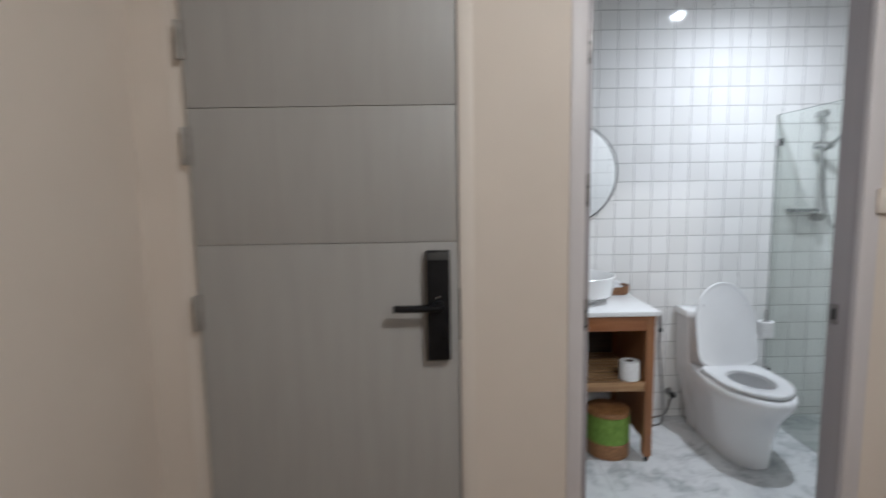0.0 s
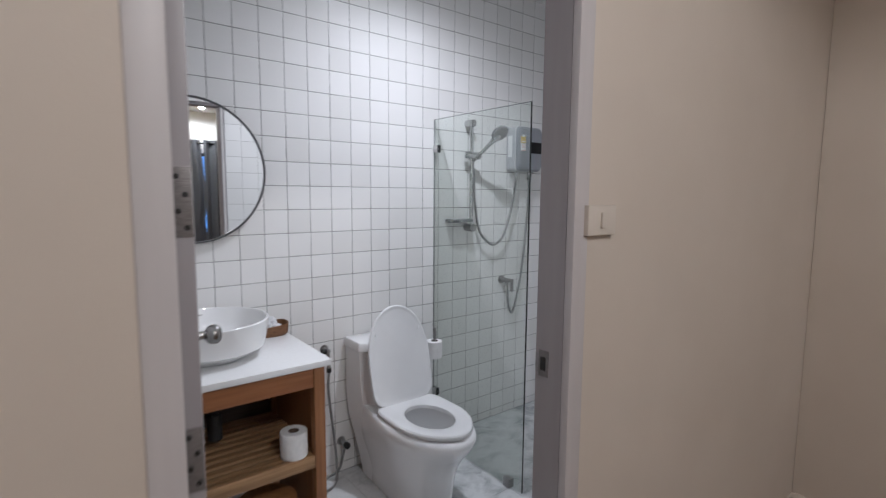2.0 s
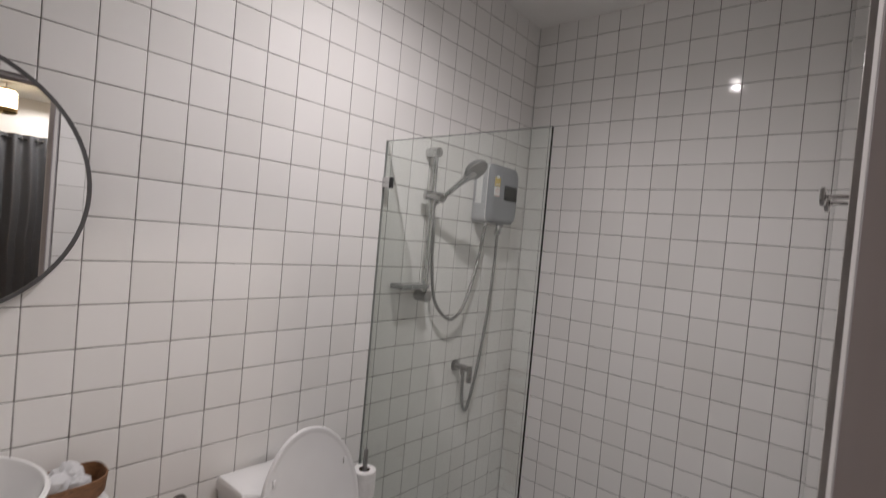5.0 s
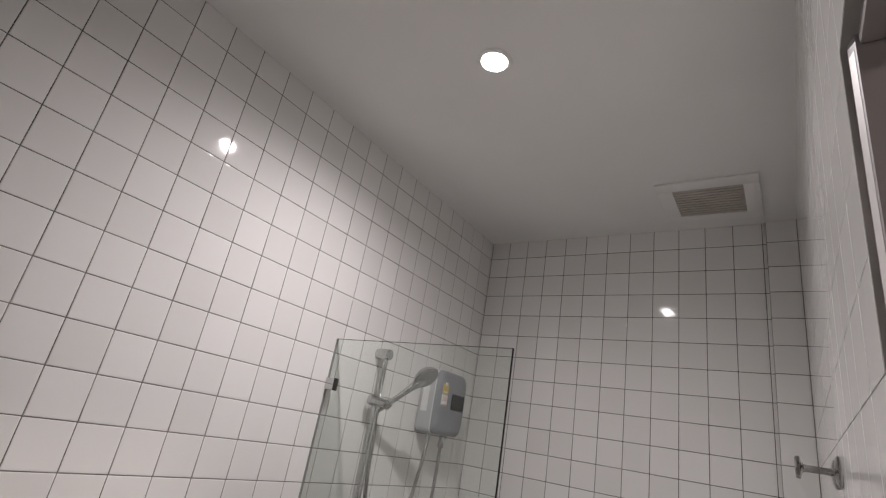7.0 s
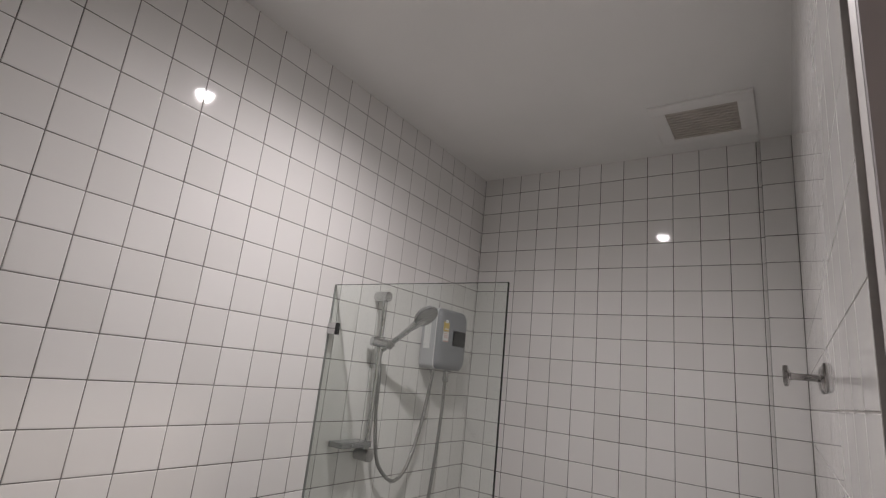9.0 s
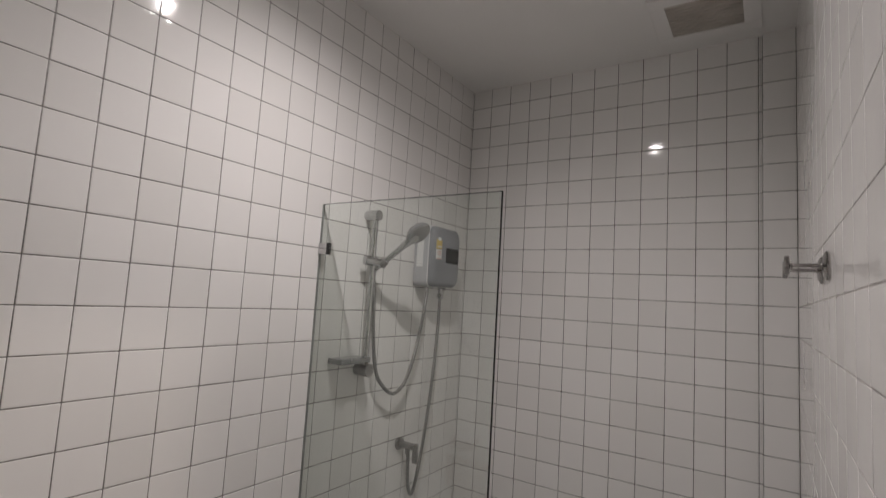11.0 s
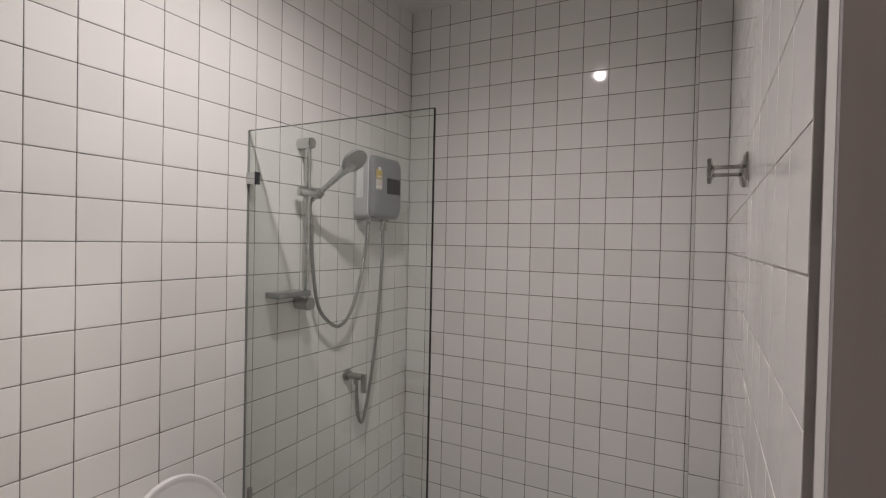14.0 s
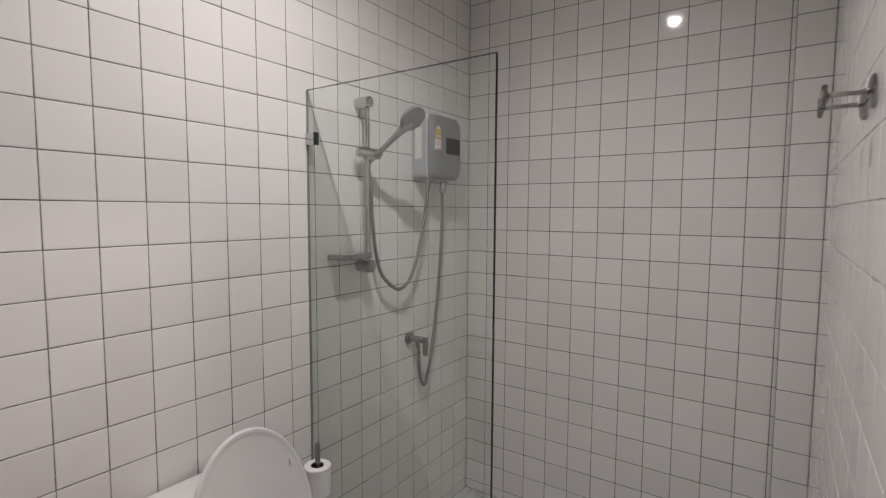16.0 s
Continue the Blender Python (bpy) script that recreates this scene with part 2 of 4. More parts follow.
LAMP_FLUSH = glow("lit_flush_diffuser", (1.0, 0.90, 0.78), 4.0)
LAMP_SHADE = glow("lit_cream_shade", (1.0, 0.82, 0.55), 5.0)
DUSK = glow("dusk_sky", (0.20, 0.40, 0.85), 0.75)

MARBLE = material("white_grey_marble", (0.7, 0.7, 0.7), 0.16)


def marble(m):
    """Clouded white marble with soft grey veins, laid out over the whole floor."""
    b = m.node_tree.nodes["Principled BSDF"]
    geo = node(m, "ShaderNodeNewGeometry")
    warp = node(m, "ShaderNodeTexNoise", Scale=3.2, Detail=5.0)
    link(m, geo.outputs["Position"], warp.inputs["Vector"])
    add = node(m, "ShaderNodeVectorMath")
    add.operation = "MULTIPLY_ADD"
    add.inputs[1].default_value = (0.45, 0.45, 0.45)
    link(m, warp.outputs["Color"], add.inputs[0])
    link(m, geo.outputs["Position"], add.inputs[2])
    veins = node(m, "ShaderNodeTexNoise", Scale=6.5, Detail=8.0, Roughness=0.62)
    link(m, add.outputs["Vector"], veins.inputs["Vector"])
    ramp = node(m, "ShaderNodeValToRGB")
    e = ramp.color_ramp.elements
    e[0].position, e[0].color = 0.34, (0.35, 0.365, 0.37, 1)
    e[1].position, e[1].color = 0.56, (0.64, 0.65, 0.65, 1)
    mid = e.new(0.46)
    mid.color = (0.53, 0.54, 0.545, 1)
    link(m, veins.outputs["Fac"], ramp.inputs["Fac"])
    link(m, ramp.outputs["Color"], b.inputs["Base Color"])


marble(MARBLE)


# ---- mesh helpers ----
def finish(name, bm, mat, parent=None, smooth=False):
    bmesh.ops.recalc_face_normals(bm, faces=bm.faces[:])
    me = bpy.data.meshes.new(name)
    bm.to_mesh(me)
    bm.free()
    for m in (mat if isinstance(mat, (list, tuple)) else [mat]):
        me.materials.append(m)
    if smooth:
        for p in me.polygons:
            p.use_smooth = True
        me.set_sharp_from_angle(angle=radians(38))
    ob = new(name, me)
    if parent is not None:
        ob.parent = parent
    return ob


def part(name, bm, mat, parent, label="", smooth=True):
    ob = finish(name, bm, mat, parent, smooth)
    return tagged(ob, label) if label else ob


def thing(name, place, label, category, group=""):
    ob = new(name)
    ob.empty_display_size = 0.05
    ob.matrix_world = pose(*place)
    return tagged(ob, label, category, group)


def box(x0, x1, y0, y1, z0, z1, bevel=0.0, seg=2, bm=None):
    b2 = bmesh.new()
    bmesh.ops.create_cube(b2, size=1)
    bmesh.ops.scale(b2, vec=(x1 - x0, y1 - y0, z1 - z0), verts=b2.verts)
    bmesh.ops.translate(b2, vec=((x0 + x1) / 2, (y0 + y1) / 2, (z0 + z1) / 2), verts=b2.verts)
    if bevel:
        bmesh.ops.bevel(b2, geom=b2.edges[:], offset=bevel, segments=seg, affect="EDGES", profile=0.6)
    return merge(bm, b2)


def merge(bm, b2):
    if bm is None:
        return b2
    me = bpy.data.meshes.new("tmp")
    b2.to_mesh(me)
    b2.free()
    bm.from_mesh(me)
    bpy.data.meshes.remove(me)
    return bm


def rod(a, b, r, seg=16, bevel=0.0, bm=None, r2=None):
    """A round bar from a to b, its rims eased by bevel."""
    a, b = Vector(a), Vector(b)
    b2 = bmesh.new()
    bmesh.ops.create_cone(b2, cap_ends=True, segments=seg, radius1=r, radius2=r if r2 is None else r2, depth=(b - a).length)
    if bevel:
        rims = [e for e in b2.edges if abs(e.verts[0].co.z - e.verts[1].co.z) < 1e-6]
        bmesh.ops.bevel(b2, geom=rims, offset=bevel, segments=2, affect="EDGES", profile=0.6)
    m = (b - a).to_track_quat("Z", "Y").to_matrix().to_4x4()
    bmesh.ops.transform(b2, matrix=Matrix.Translation((a + b) / 2) @ m, verts=b2.verts)
    return merge(bm, b2)


def lathe(profile, seg=40, centre=(0, 0, 0), bm=None, hollow=False):
    """Turns a profile of (radius, height) about the upright through centre."""
    b2 = bmesh.new()
    rings = []
    for r, z in profile:
        rings.append([b2.verts.new((centre[0] + r * math.cos(2 * math.pi * i / seg), centre[1] + r * math.sin(2 * math.pi * i / seg), centre[2] + z)) for i in range(seg)])
    for p, q in zip(rings, rings[1:]):
        for i in range(seg):
            b2.faces.new((p[i], p[(i + 1) % seg], q[(i + 1) % seg], q[i]))
    if hollow:
        for i in range(seg):
            b2.faces.new((rings[-1][i], rings[-1][(i + 1) % seg], rings[0][(i + 1) % seg], rings[0][i]))
    else:
        b2.faces.new(rings[0][::-1])
        b2.faces.new(rings[-1])
    return merge(bm, b2)


def loft(rings, close_first=True, close_last=True, bm=None):
    b2 = bmesh.new()
    made = [[b2.verts.new(p) for p in ring] for ring in rings]
    n = len(made[0])
    for p, q in zip(made, made[1:]):
        for i in range(n):
            b2.faces.new((p[i], p[(i + 1) % n], q[(i + 1) % n], q[i]))
    if close_first:
        b2.faces.new(made[0][::-1])
    if close_last:
        b2.faces.new(made[-1])
    return merge(bm, b2)


def tube(points, r, seg=10, steps=8, bm=None):
    """A round hose along a smooth line through the points."""
    pts = [Vector(p) for p in points]
    line = []
    ext = [pts[0] * 2 - pts[1]] + pts + [pts[-1] * 2 - pts[-2]]
    for i in range(1, len(ext) - 2):
        p0, p1, p2, p3 = ext[i - 1:i + 3]
        for k in range(steps):
            u = k / steps
            line.append(0.5 * (2 * p1 + (p2 - p0) * u + (2 * p0 - 5 * p1 + 4 * p2 - p3) * u * u + (3 * p1 - p0 - 3 * p2 + p3) * u ** 3))
    line.append(pts[-1])
    rings, side = [], None
    for i, p in enumerate(line):
        d = (line[min(i + 1, len(line) - 1)] - line[max(i - 1, 0)]).normalized()
        side = d.orthogonal().normalized() if side is None else (side - d * side.dot(d)).normalized()
        up = d.cross(side)
        rings.append([p + r * (math.cos(2 * math.pi * k / seg) * side + math.sin(2 * math.pi * k / seg) * up) for k in range(seg)])
    return loft(rings, bm=bm)


def ring_frame(outer, inner, y0, y1, bm=None):
    """A flat ring in the x-z plane about the origin, from y0 to y1."""
    b2 = bmesh.new()
    seg = 72
    loops = []
    for r, y in ((outer, y0), (outer, y1), (inner, y1), (inner, y0)):
        loops.append([b2.verts.new((r * math.cos(2 * math.pi * i / seg), y, r * math.sin(2 * math.pi * i / seg))) for i in range(seg)])
    for j in range(4):
        p, q = loops[j], loops[(j + 1) % 4]
        for i in range(seg):
            b2.faces.new((p[i], p[(i + 1) % seg], q[(i + 1) % seg], q[i]))
    return merge(bm, b2)


def structure(name, bm, mat, label, smooth=False):
    return tagged(finish(name, bm, mat, None, smooth), label, name.split("_")[0], kind="structure")


# ---- the setting: bathroom shell ----
G = 0.0013   # joints lie this far behind the tile faces
floor_bath = structure("floor_bathroom", box(XL - 0.1, XR + 0.1, YN - 0.005, YF + 0.1, -0.12, -0.010), FLOOR_GROUT, "pale grouted bed under the marble bathroom floor")
wall_back = structure("wall_back", box(XL - 0.1, XR + 0.1, YF + G, YF + 0.10, -0.12, CEIL + 0.05), GROUT, "white square tiled bathroom back wall")
wall_shower = structure("wall_shower", box(XR + G, XR + 0.10, YN, YF + G, -0.12, CEIL + 0.05), SHOWER_GROUT, "white square tiled wall at the shower end")
wall_basin = structure("wall_basin", box(XL - 0.10, XL - G, YN, YF + G, -0.12, CEIL + 0.05), GROUT, "white square tiled wall beside the basin")
PILASTER_Y, PILASTER_X = 1.614, 2.998
pier = structure("wall_pier", box(PILASTER_X + G, XR + G, YN, PILASTER_Y - G, 0.0, CEIL), SHOWER_GROUT, "narrow tiled pier in the shower corner")
OX0, OX1, OZ = 0.405, 1.238, 2.045   # bathroom door opening
bm = box(RX0 - 0.1, -0.790, YC, 1.468, -0.12, RZ1 + 0.05)
bm = box(0.072, OX0 - 0.047, YC, 1.468, -0.12, RZ1 + 0.05, bm=bm)
bm = box(OX1 + 0.027, XR + 0.1, YC, 1.468, -0.12, RZ1 + 0.05, bm=bm)
bm = box(-0.790, 0.072, YC, 1.468, 2.102, RZ1 + 0.05, bm=bm)
bm = box(OX0 - 0.047, OX1 + 0.027, YC, 1.468, OZ + 0.028, RZ1 + 0.05, bm=bm)
wall_door = structure("wall_doors", bm, PAINT, "cream painted wall with two door openings")
bm = box(XL - 0.10, OX0, 1.468, YN - 0.0008, -0.12, CEIL + 0.05)
bm = box(OX1, XR + 0.1, 1.468, YN - 0.0008, -0.12, CEIL + 0.05, bm=bm)
bm = box(OX0, OX1, 1.468, YN - 0.0008, OZ, CEIL + 0.05, bm=bm)
wall_hook = structure("wall_hook_side", bm, PALE_GROUT, "white tiled inside of the bathroom door wall")
structure("ceiling_bathroom", box(XL - 0.1, XR + 0.1, YN - 0.03, YF + 0.1, CEIL, CEIL + 0.06), CEILING, "plain white painted bathroom ceiling")

# ---- the setting: room outside ----
structure("wall_west", box(RX0 - 0.10, RX0, RY0 - 0.1, YC, -0.12, RZ1 + 0.05), PAINT, "cream painted side wall by the entrance")
structure("wall_east", box(RX1, RX1 + 0.10, RY0 - 0.1, YC - 0.002, -0.12, RZ1 + 0.05), PAINT, "cream painted side wall of the room")
WX0, WX1, WZ0, WZ1 = 1.75, 2.70, 0.35, 2.07
bm = box(RX0, WX0, RY0 - 0.12, RY0, -0.12, RZ1 + 0.05)
bm = box(WX1, RX1, RY0 - 0.12, RY0, -0.12, RZ1 + 0.05, bm=bm)
bm = box(WX0, WX1, RY0 - 0.12, RY0, WZ1, RZ1 + 0.05, bm=bm)
bm = box(WX0, WX1, RY0 - 0.12, RY0, -0.12, WZ0, bm=bm)
structure("wall_window", bm, CEILING, "white painted wall round the curtained window")
structure("ceiling_room", box(RX0 - 0.1, RX1 + 0.1, RY0 - 0.1, YC, RZ1, RZ1 + 0.06), CEILING, "white painted room ceiling")
structure("floor_room", box(RX0 - 0.1, RX1 + 0.1, RY0 - 0.1, 1.470, -0.12, -0.008), FLOOR_WOOD, "dark sub-floor under the brown boards")
structure("doorsill", box(OX0, OX1, 1.470, YN - 0.004, -0.02, 0.012, 0.003), MARBLE, "pale stone sill in the bathroom doorway")
structure("entrance_backing", box(-0.85, 0.13, 1.470, 1.52, -0.12, 2.2), FRAME, "plain wall closing the space behind the entrance door")

# skirting: two lengths and a small plinth block in the corner
bm = box(OX1 + 0.036, RX1, YC - 0.012, YC - 0.0005, 0.0, 0.085, 0.004)
structure("baseboard_door_wall", bm, CASING, "cream painted skirting board", True)
structure("baseboard_between", box(0.0755, OX0 - 0.0505, YC - 0.012, YC - 0.0005, 0.0, 0.085, 0.004), CASING, "short cream painted skirting board", True)
structure("baseboard_east", box(RX1 - 0.012, RX1 - 0.0005, RY0, YC - 0.055, 0.0, 0.085, 0.004), CASING, "cream painted skirting along the side wall", True)
structure("baseboard_block", box(RX1 - 0.055, RX1 - 0.001, YC - 0.055, YC - 0.0125, 0.0, 0.088, 0.004), CASING, "small cream plinth block in the corner", True)
structure("baseboard_west", box(RX0 + 0.0005, RX0 + 0.012, RY0, YC - 0.001, 0.0, 0.085, 0.004), CASING, "cream painted skirting along the side wall", True)

# ---- bathroom door frame ----
SX0, SX1 = 0.402, OX1 - 0.022     # faces of the stops


def jamb(x_back, x_face, z1):
    """An upright post with a broad chamfer towards the bathroom."""
    d = 1 if x_face > x_back else -1
    plan = [(x_back, YC + 0.0185), (x_face, YC + 0.0185), (x_face, 1.4928), (x_face - d * 0.0150, 1.4976), (x_back, 1.4976)]
    return loft([[(x, y, z) for x, y in plan] for z in (0.0, z1)])


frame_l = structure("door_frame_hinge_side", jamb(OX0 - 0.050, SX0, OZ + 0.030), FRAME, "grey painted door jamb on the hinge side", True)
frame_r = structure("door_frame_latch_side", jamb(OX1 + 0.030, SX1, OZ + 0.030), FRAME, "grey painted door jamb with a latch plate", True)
part("casing", box(OX0 - 0.050, SX0, YC - 0.004, YC + 0.018, 0, OZ + 0.030, 0.003), FRONT_STRIP, frame_l, "pale front casing")
part("casing", box(SX1 - 0.0005, OX1 + 0.030, YC - 0.004, YC + 0.018, 0, OZ + 0.030, 0.003), FRONT_STRIP, frame_r, "pale front casing")
# Lit chamfer painted as a thin white strip over the grey jamb.
bm = loft([[(SX1 + 0.0036, 1.4943, z), (SX1 + 0.0148, 1.4979, z), (SX1 + 0.0150, 1.4971, z), (SX1 + 0.0038, 1.4935, z)] for z in (0.0, OZ - 0.017)])
part("bevel_strip", bm, LIT_EDGE_WHITE, frame_r, "bevelled jamb edge painted white to look lit", False)
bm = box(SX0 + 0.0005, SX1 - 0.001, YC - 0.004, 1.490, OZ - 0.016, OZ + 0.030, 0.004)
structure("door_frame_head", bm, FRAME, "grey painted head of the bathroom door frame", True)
pl = part("strike_plate", box(SX1 - 0.0025, SX1 + 0.001, 1.452, 1.4815, 0.992, 1.058, 0.0008), WORN_STEEL, frame_r, "dull steel strike plate")
# Solid dark block on the plate gives the shade of the latch hole.
part("latch_hole", box(SX1 - 0.0036, SX1 - 0.0023, 1.459, 1.475, 1.008, 1.042, 0.0003), DARK, pl, "dark block for the shade in the latch opening")
part("strike_lip", loft([[(SX1 - 0.0024, 1.4805, z), (SX1 - 0.0020, 1.4918, z), (SX1 + 0.0030, 1.4945, z), (SX1 + 0.0115, 1.4978, z), (SX1 + 0.0115, 1.4964, z), (SX1 + 0.0030, 1.4928, z), (SX1 - 0.0006, 1.4908, z), (SX1 - 0.0006, 1.4797, z)] for z in (1.000, 1.050)]), STEEL, pl, smooth=False)

# ---- bathroom door, open into the bathroom ----
door = new("door_bathroom")
tagged(door, "white laminate bathroom door standing open inwards", "door", kind="structure")
door.matrix_world = pose(0.412, 1.482, 0.012, 0, 0, 79.7)
leaf = part("door_leaf", box(0, 0.790, -0.030, 0.0, 0, 2.010, 0.002), DOOR_WHITE, door)
for y, turn in ((-0.030, 90), (0.0, -90)):
    k = part("door_knob", lathe([(0.030, 0.0), (0.031, 0.004), (0.024, 0.009), (0.0125, 0.012), (0.0115, 0.026), (0.0160, 0.030), (0.0245, 0.037), (0.0285, 0.049), (0.0275, 0.061), (0.0200, 0.070), (0.0100, 0.0735), (0.003, 0.074)], 28), DARK_CHROME, door, "round chrome door knob")
    k.matrix_basis = pose(0.722, y, 1.026, turn, 0, 0)
part("latch_face", box(0.7895, 0.7915, -0.026, -0.004, 0.975, 1.035, 0.0005), STEEL, door, "steel latch face")
part("edge_band", box(-0.0012, 0.0004, -0.0295, -0.0005, 0.001, 2.009, 0.0004), FRAME, door, "grey edge band")
for z in (0.270, 0.970, 1.362, 1.790):
    pl = part("hinge_plate", box(-0.0025, 0.0006, -0.0285, -0.001, z, z + 0.102, 0.0006), WORN_STEEL, door, "dull steel hinge plate")
    for dy, dz in ((-0.021, 0.014), (-0.010, 0.038), (-0.020, 0.062), (-0.009, 0.088)):
        part("screw", rod((-0.0022, dy, z + dz), (-0.0040, dy, z + dz), 0.0042, 10), DARK, pl)

# ---- entrance door ----
DX0, DX1, DY = -0.738, 0.026, 1.372
eframe = tagged(finish("door_frame_entrance", box(-0.793, DX0 - 0.004, YC - 0.004, 1.469, 0, 2.105, 0.002), CASING, None, True), "cream painted entrance door frame", "door frame", kind="structure")
part("frame_post", box(DX1 + 0.005, 0.075, YC - 0.004, 1.469, 0, 2.105, 0.002), CASING, eframe)
part("frame_head", box(DX0 - 0.003, DX1 + 0.004, YC - 0.004, 1.469, 2.058, 2.105, 0.002), CASING, eframe)
part("strike_plate", box(DX1 + 0.0035, DX1 + 0.0065, YC - 0.0055, 1.430, 0.985, 1.140, 0.0008), BLACK, eframe, "dark strike plate of the entrance lock")
entrance = new("door_entrance")
tagged(entrance, "closed grey laminate entrance door with a black smart lock", "door", kind="structure")
GROOVES = (1.283, 1.672)
edges = (0.008,) + GROOVES + (2.053,)
for z0, z1 in zip(edges, edges[1:]):
    part("door_panel", box(DX0, DX1, DY, DY + 0.045, z0 + (0.0010 if z0 > 0.1 else 0), z1 - (0.0010 if z1 < 2 else 0), 0.0009), DOOR_GREY, entrance)
part("door_core", box(DX0 + 0.003, DX1 - 0.003, DY + 0.005, DY + 0.042, 0.01, 2.05), DOOR_GREY, entrance)
for z in (1.030, 1.515, 1.805):
    h = part("hinge", rod((DX0 - 0.006, DY - 0.004, z), (DX0 - 0.006, DY - 0.004, z + 0.105), 0.0085, 14, 0.0015), HINGE, entrance, "dull grey butt hinge")
    part("hinge_leaf", box(DX0 - 0.004, DX0 + 0.012, DY - 0.0030, DY + 0.001, z, z + 0.105, 0.0006), HINGE, h)
lock = part("smart_lock", box(-0.068, 0.002, DY - 0.030, DY, 0.936, 1.260, 0.006, 3), BLACK, entrance, "black smart lock body")
part("lock_cap", box(-0.066, 0.000, DY - 0.034, DY - 0.028, 1.234, 1.256, 0.002), material("dark_grey_plastic", (0.05, 0.05, 0.05), 0.4), lock, "dark grey top cap")
part("lever_rose", rod((-0.034, DY - 0.030, 1.098), (-0.034, DY - 0.052, 1.098), 0.017, 24, 0.002), BLACK, lock)
part("lever", tube([(-0.026, DY - 0.056, 1.098), (-0.066, DY - 0.057, 1.098), (-0.116, DY - 0.056, 1.097), (-0.160, DY - 0.052, 1.097)], 0.0108, 12), BLACK, lock, "black lever handle")
part("indicator", rod((-0.034, DY - 0.0300, 1.125), (-0.034, DY - 0.0315, 1.125), 0.003, 10), CHROME, lock)

# ---- light switch ----
switch = tagged(finish("light_switch", box(1.252, 1.362, YC - 0.016, YC - 0.0005, 1.346, 1.417, 0.0015), PLATE, None, True), "cream plastic light switch plate beside the doorway", "light switch")
part("rocker", box(1.299, 1.316, YC - 0.0215, YC - 0.0155, 1.364, 1.399, 0.0010), PLATE, switch, "single narrow rocker")


# ---- vanity ----
CX0, CX1, CY0, CZ = 0.380, 1.086, 2.393, 0.814
vanity = thing("vanity", (0.73, 2.68, 0), "orange-brown wooden washstand with an open slatted shelf", "vanity")


def vpart(name, bm, mat, label=""):
    bmesh.ops.translate(bm, vec=(-0.73, -2.68, 0), verts=bm.verts)
    return part(name, bm, mat, vanity, label)


VX0, VX1, VY0, VY1 = CX0 + 0.015, CX1 - 0.022, CY0 + 0.020, YF - 0.012
for x in (VX0, VX1 - 0.042):
    leg = vpart("leg", box(x, x + 0.042, VY0, VY0 + 0.042, 0.030, CZ - 0.025, 0.002), WOOD_UP)
    part("foot", rod((x + 0.021 - 0.73, VY0 + 0.021 - 2.68, 0.0), (x + 0.021 - 0.73, VY0 + 0.021 - 2.68, 0.031), 0.013, 14, 0.002), DARK, leg, "small dark foot")
    leg = vpart("leg", box(x, x + 0.042, VY1 - 0.042, VY1, 0.030, CZ - 0.025, 0.002), WOOD_UP)
    part("foot", rod((x + 0.021 - 0.73, VY1 - 0.021 - 2.68, 0.0), (x + 0.021 - 0.73, VY1 - 0.021 - 2.68, 0.031), 0.013, 14, 0.002), DARK, leg, "small dark foot")
vpart("apron", box(VX0 + 0.043, VX1 - 0.043, VY0 + 0.004, VY0 + 0.024, CZ - 0.105, CZ - 0.025, 0.0015), WOOD)
vpart("side_panel", box(VX0 + 0.008, VX0 + 0.026, VY0 + 0.043, VY1 - 0.043, 0.10, CZ - 0.026, 0.001), WOOD_UP)
vpart("side_panel", box(VX1 - 0.026, VX1 - 0.008, VY0 + 0.043, VY1 - 0.043, 0.10, CZ - 0.026, 0.001), WOOD_UP)
# Added board; its dark colour gives the shade on the wall behind.
vpart("back_panel", box(VX0 + 0.043, VX1 - 0.043, VY1 - 0.016, VY1 - 0.006, 0.42, CZ - 0.026, 0.001), SHADE_BOARD, "added back board coloured dark brown for the shade")
vpart("shelf_rail", box(VX0 + 0.043, VX1 - 0.043, VY0 + 0.002, VY0 + 0.032, 0.388, 0.436, 0.002), SLAT, "paler front rail of the shelf")
vpart("shelf_rail", box(VX0 + 0.043, VX1 - 0.043, VY1 - 0.044, VY1 - 0.018, 0.388, 0.436, 0.002), SLAT)
n = 9
for k in range(n):
    y = VY0 + 0.050 + k * (VY1 - 0.100 - VY0 - 0.040) / (n - 1)
    vpart("slat", box(VX0 + 0.027, VX1 - 0.027, y, y + 0.030, 0.421, 0.435, 0.002), SLAT)
top = tagged(finish("washstand_top", box(CX0, CX1, CY0, YF - 0.002, CZ - 0.024, CZ, 0.003), STONE, None, True), "white stone worktop on the wooden washstand", "worktop")

# vessel basin with an overflow, a drain and a pipe trap under the top
BCX, BCY, BR = 0.727, 2.690, 0.212
basin = thing("basin", (BCX, BCY, CZ), "round white porcelain vessel basin on the worktop", "basin")
part("bowl", lathe([(0.020, 0.0), (0.118, 0.0), (0.122, 0.003), (0.126, 0.024), (0.182, 0.033), (0.195, 0.043), (0.205, 0.092), (BR - 0.001, 0.140), (BR, 0.146), (BR - 0.003, 0.149), (BR - 0.009, 0.149), (0.200, 0.142), (0.194, 0.090), (0.182, 0.058), (0.160, 0.042), (0.110, 0.032), (0.030, 0.026)], 64), PORCELAIN, basin)
part("drain", lathe([(0.028, 0.026), (0.030, 0.030), (0.022, 0.032), (0.004, 0.0315)], 28), CHROME, basin, "chrome drain ring")
part("overflow_slot", box(-0.014, 0.014, 0.1945, 0.1995, 0.122, 0.126, 0.001), STEEL, basin, "small overflow slot")
trap = thing("pipe_trap", (BCX, BCY, 0.50), "dark plastic pipe trap under the basin", "pipe trap")
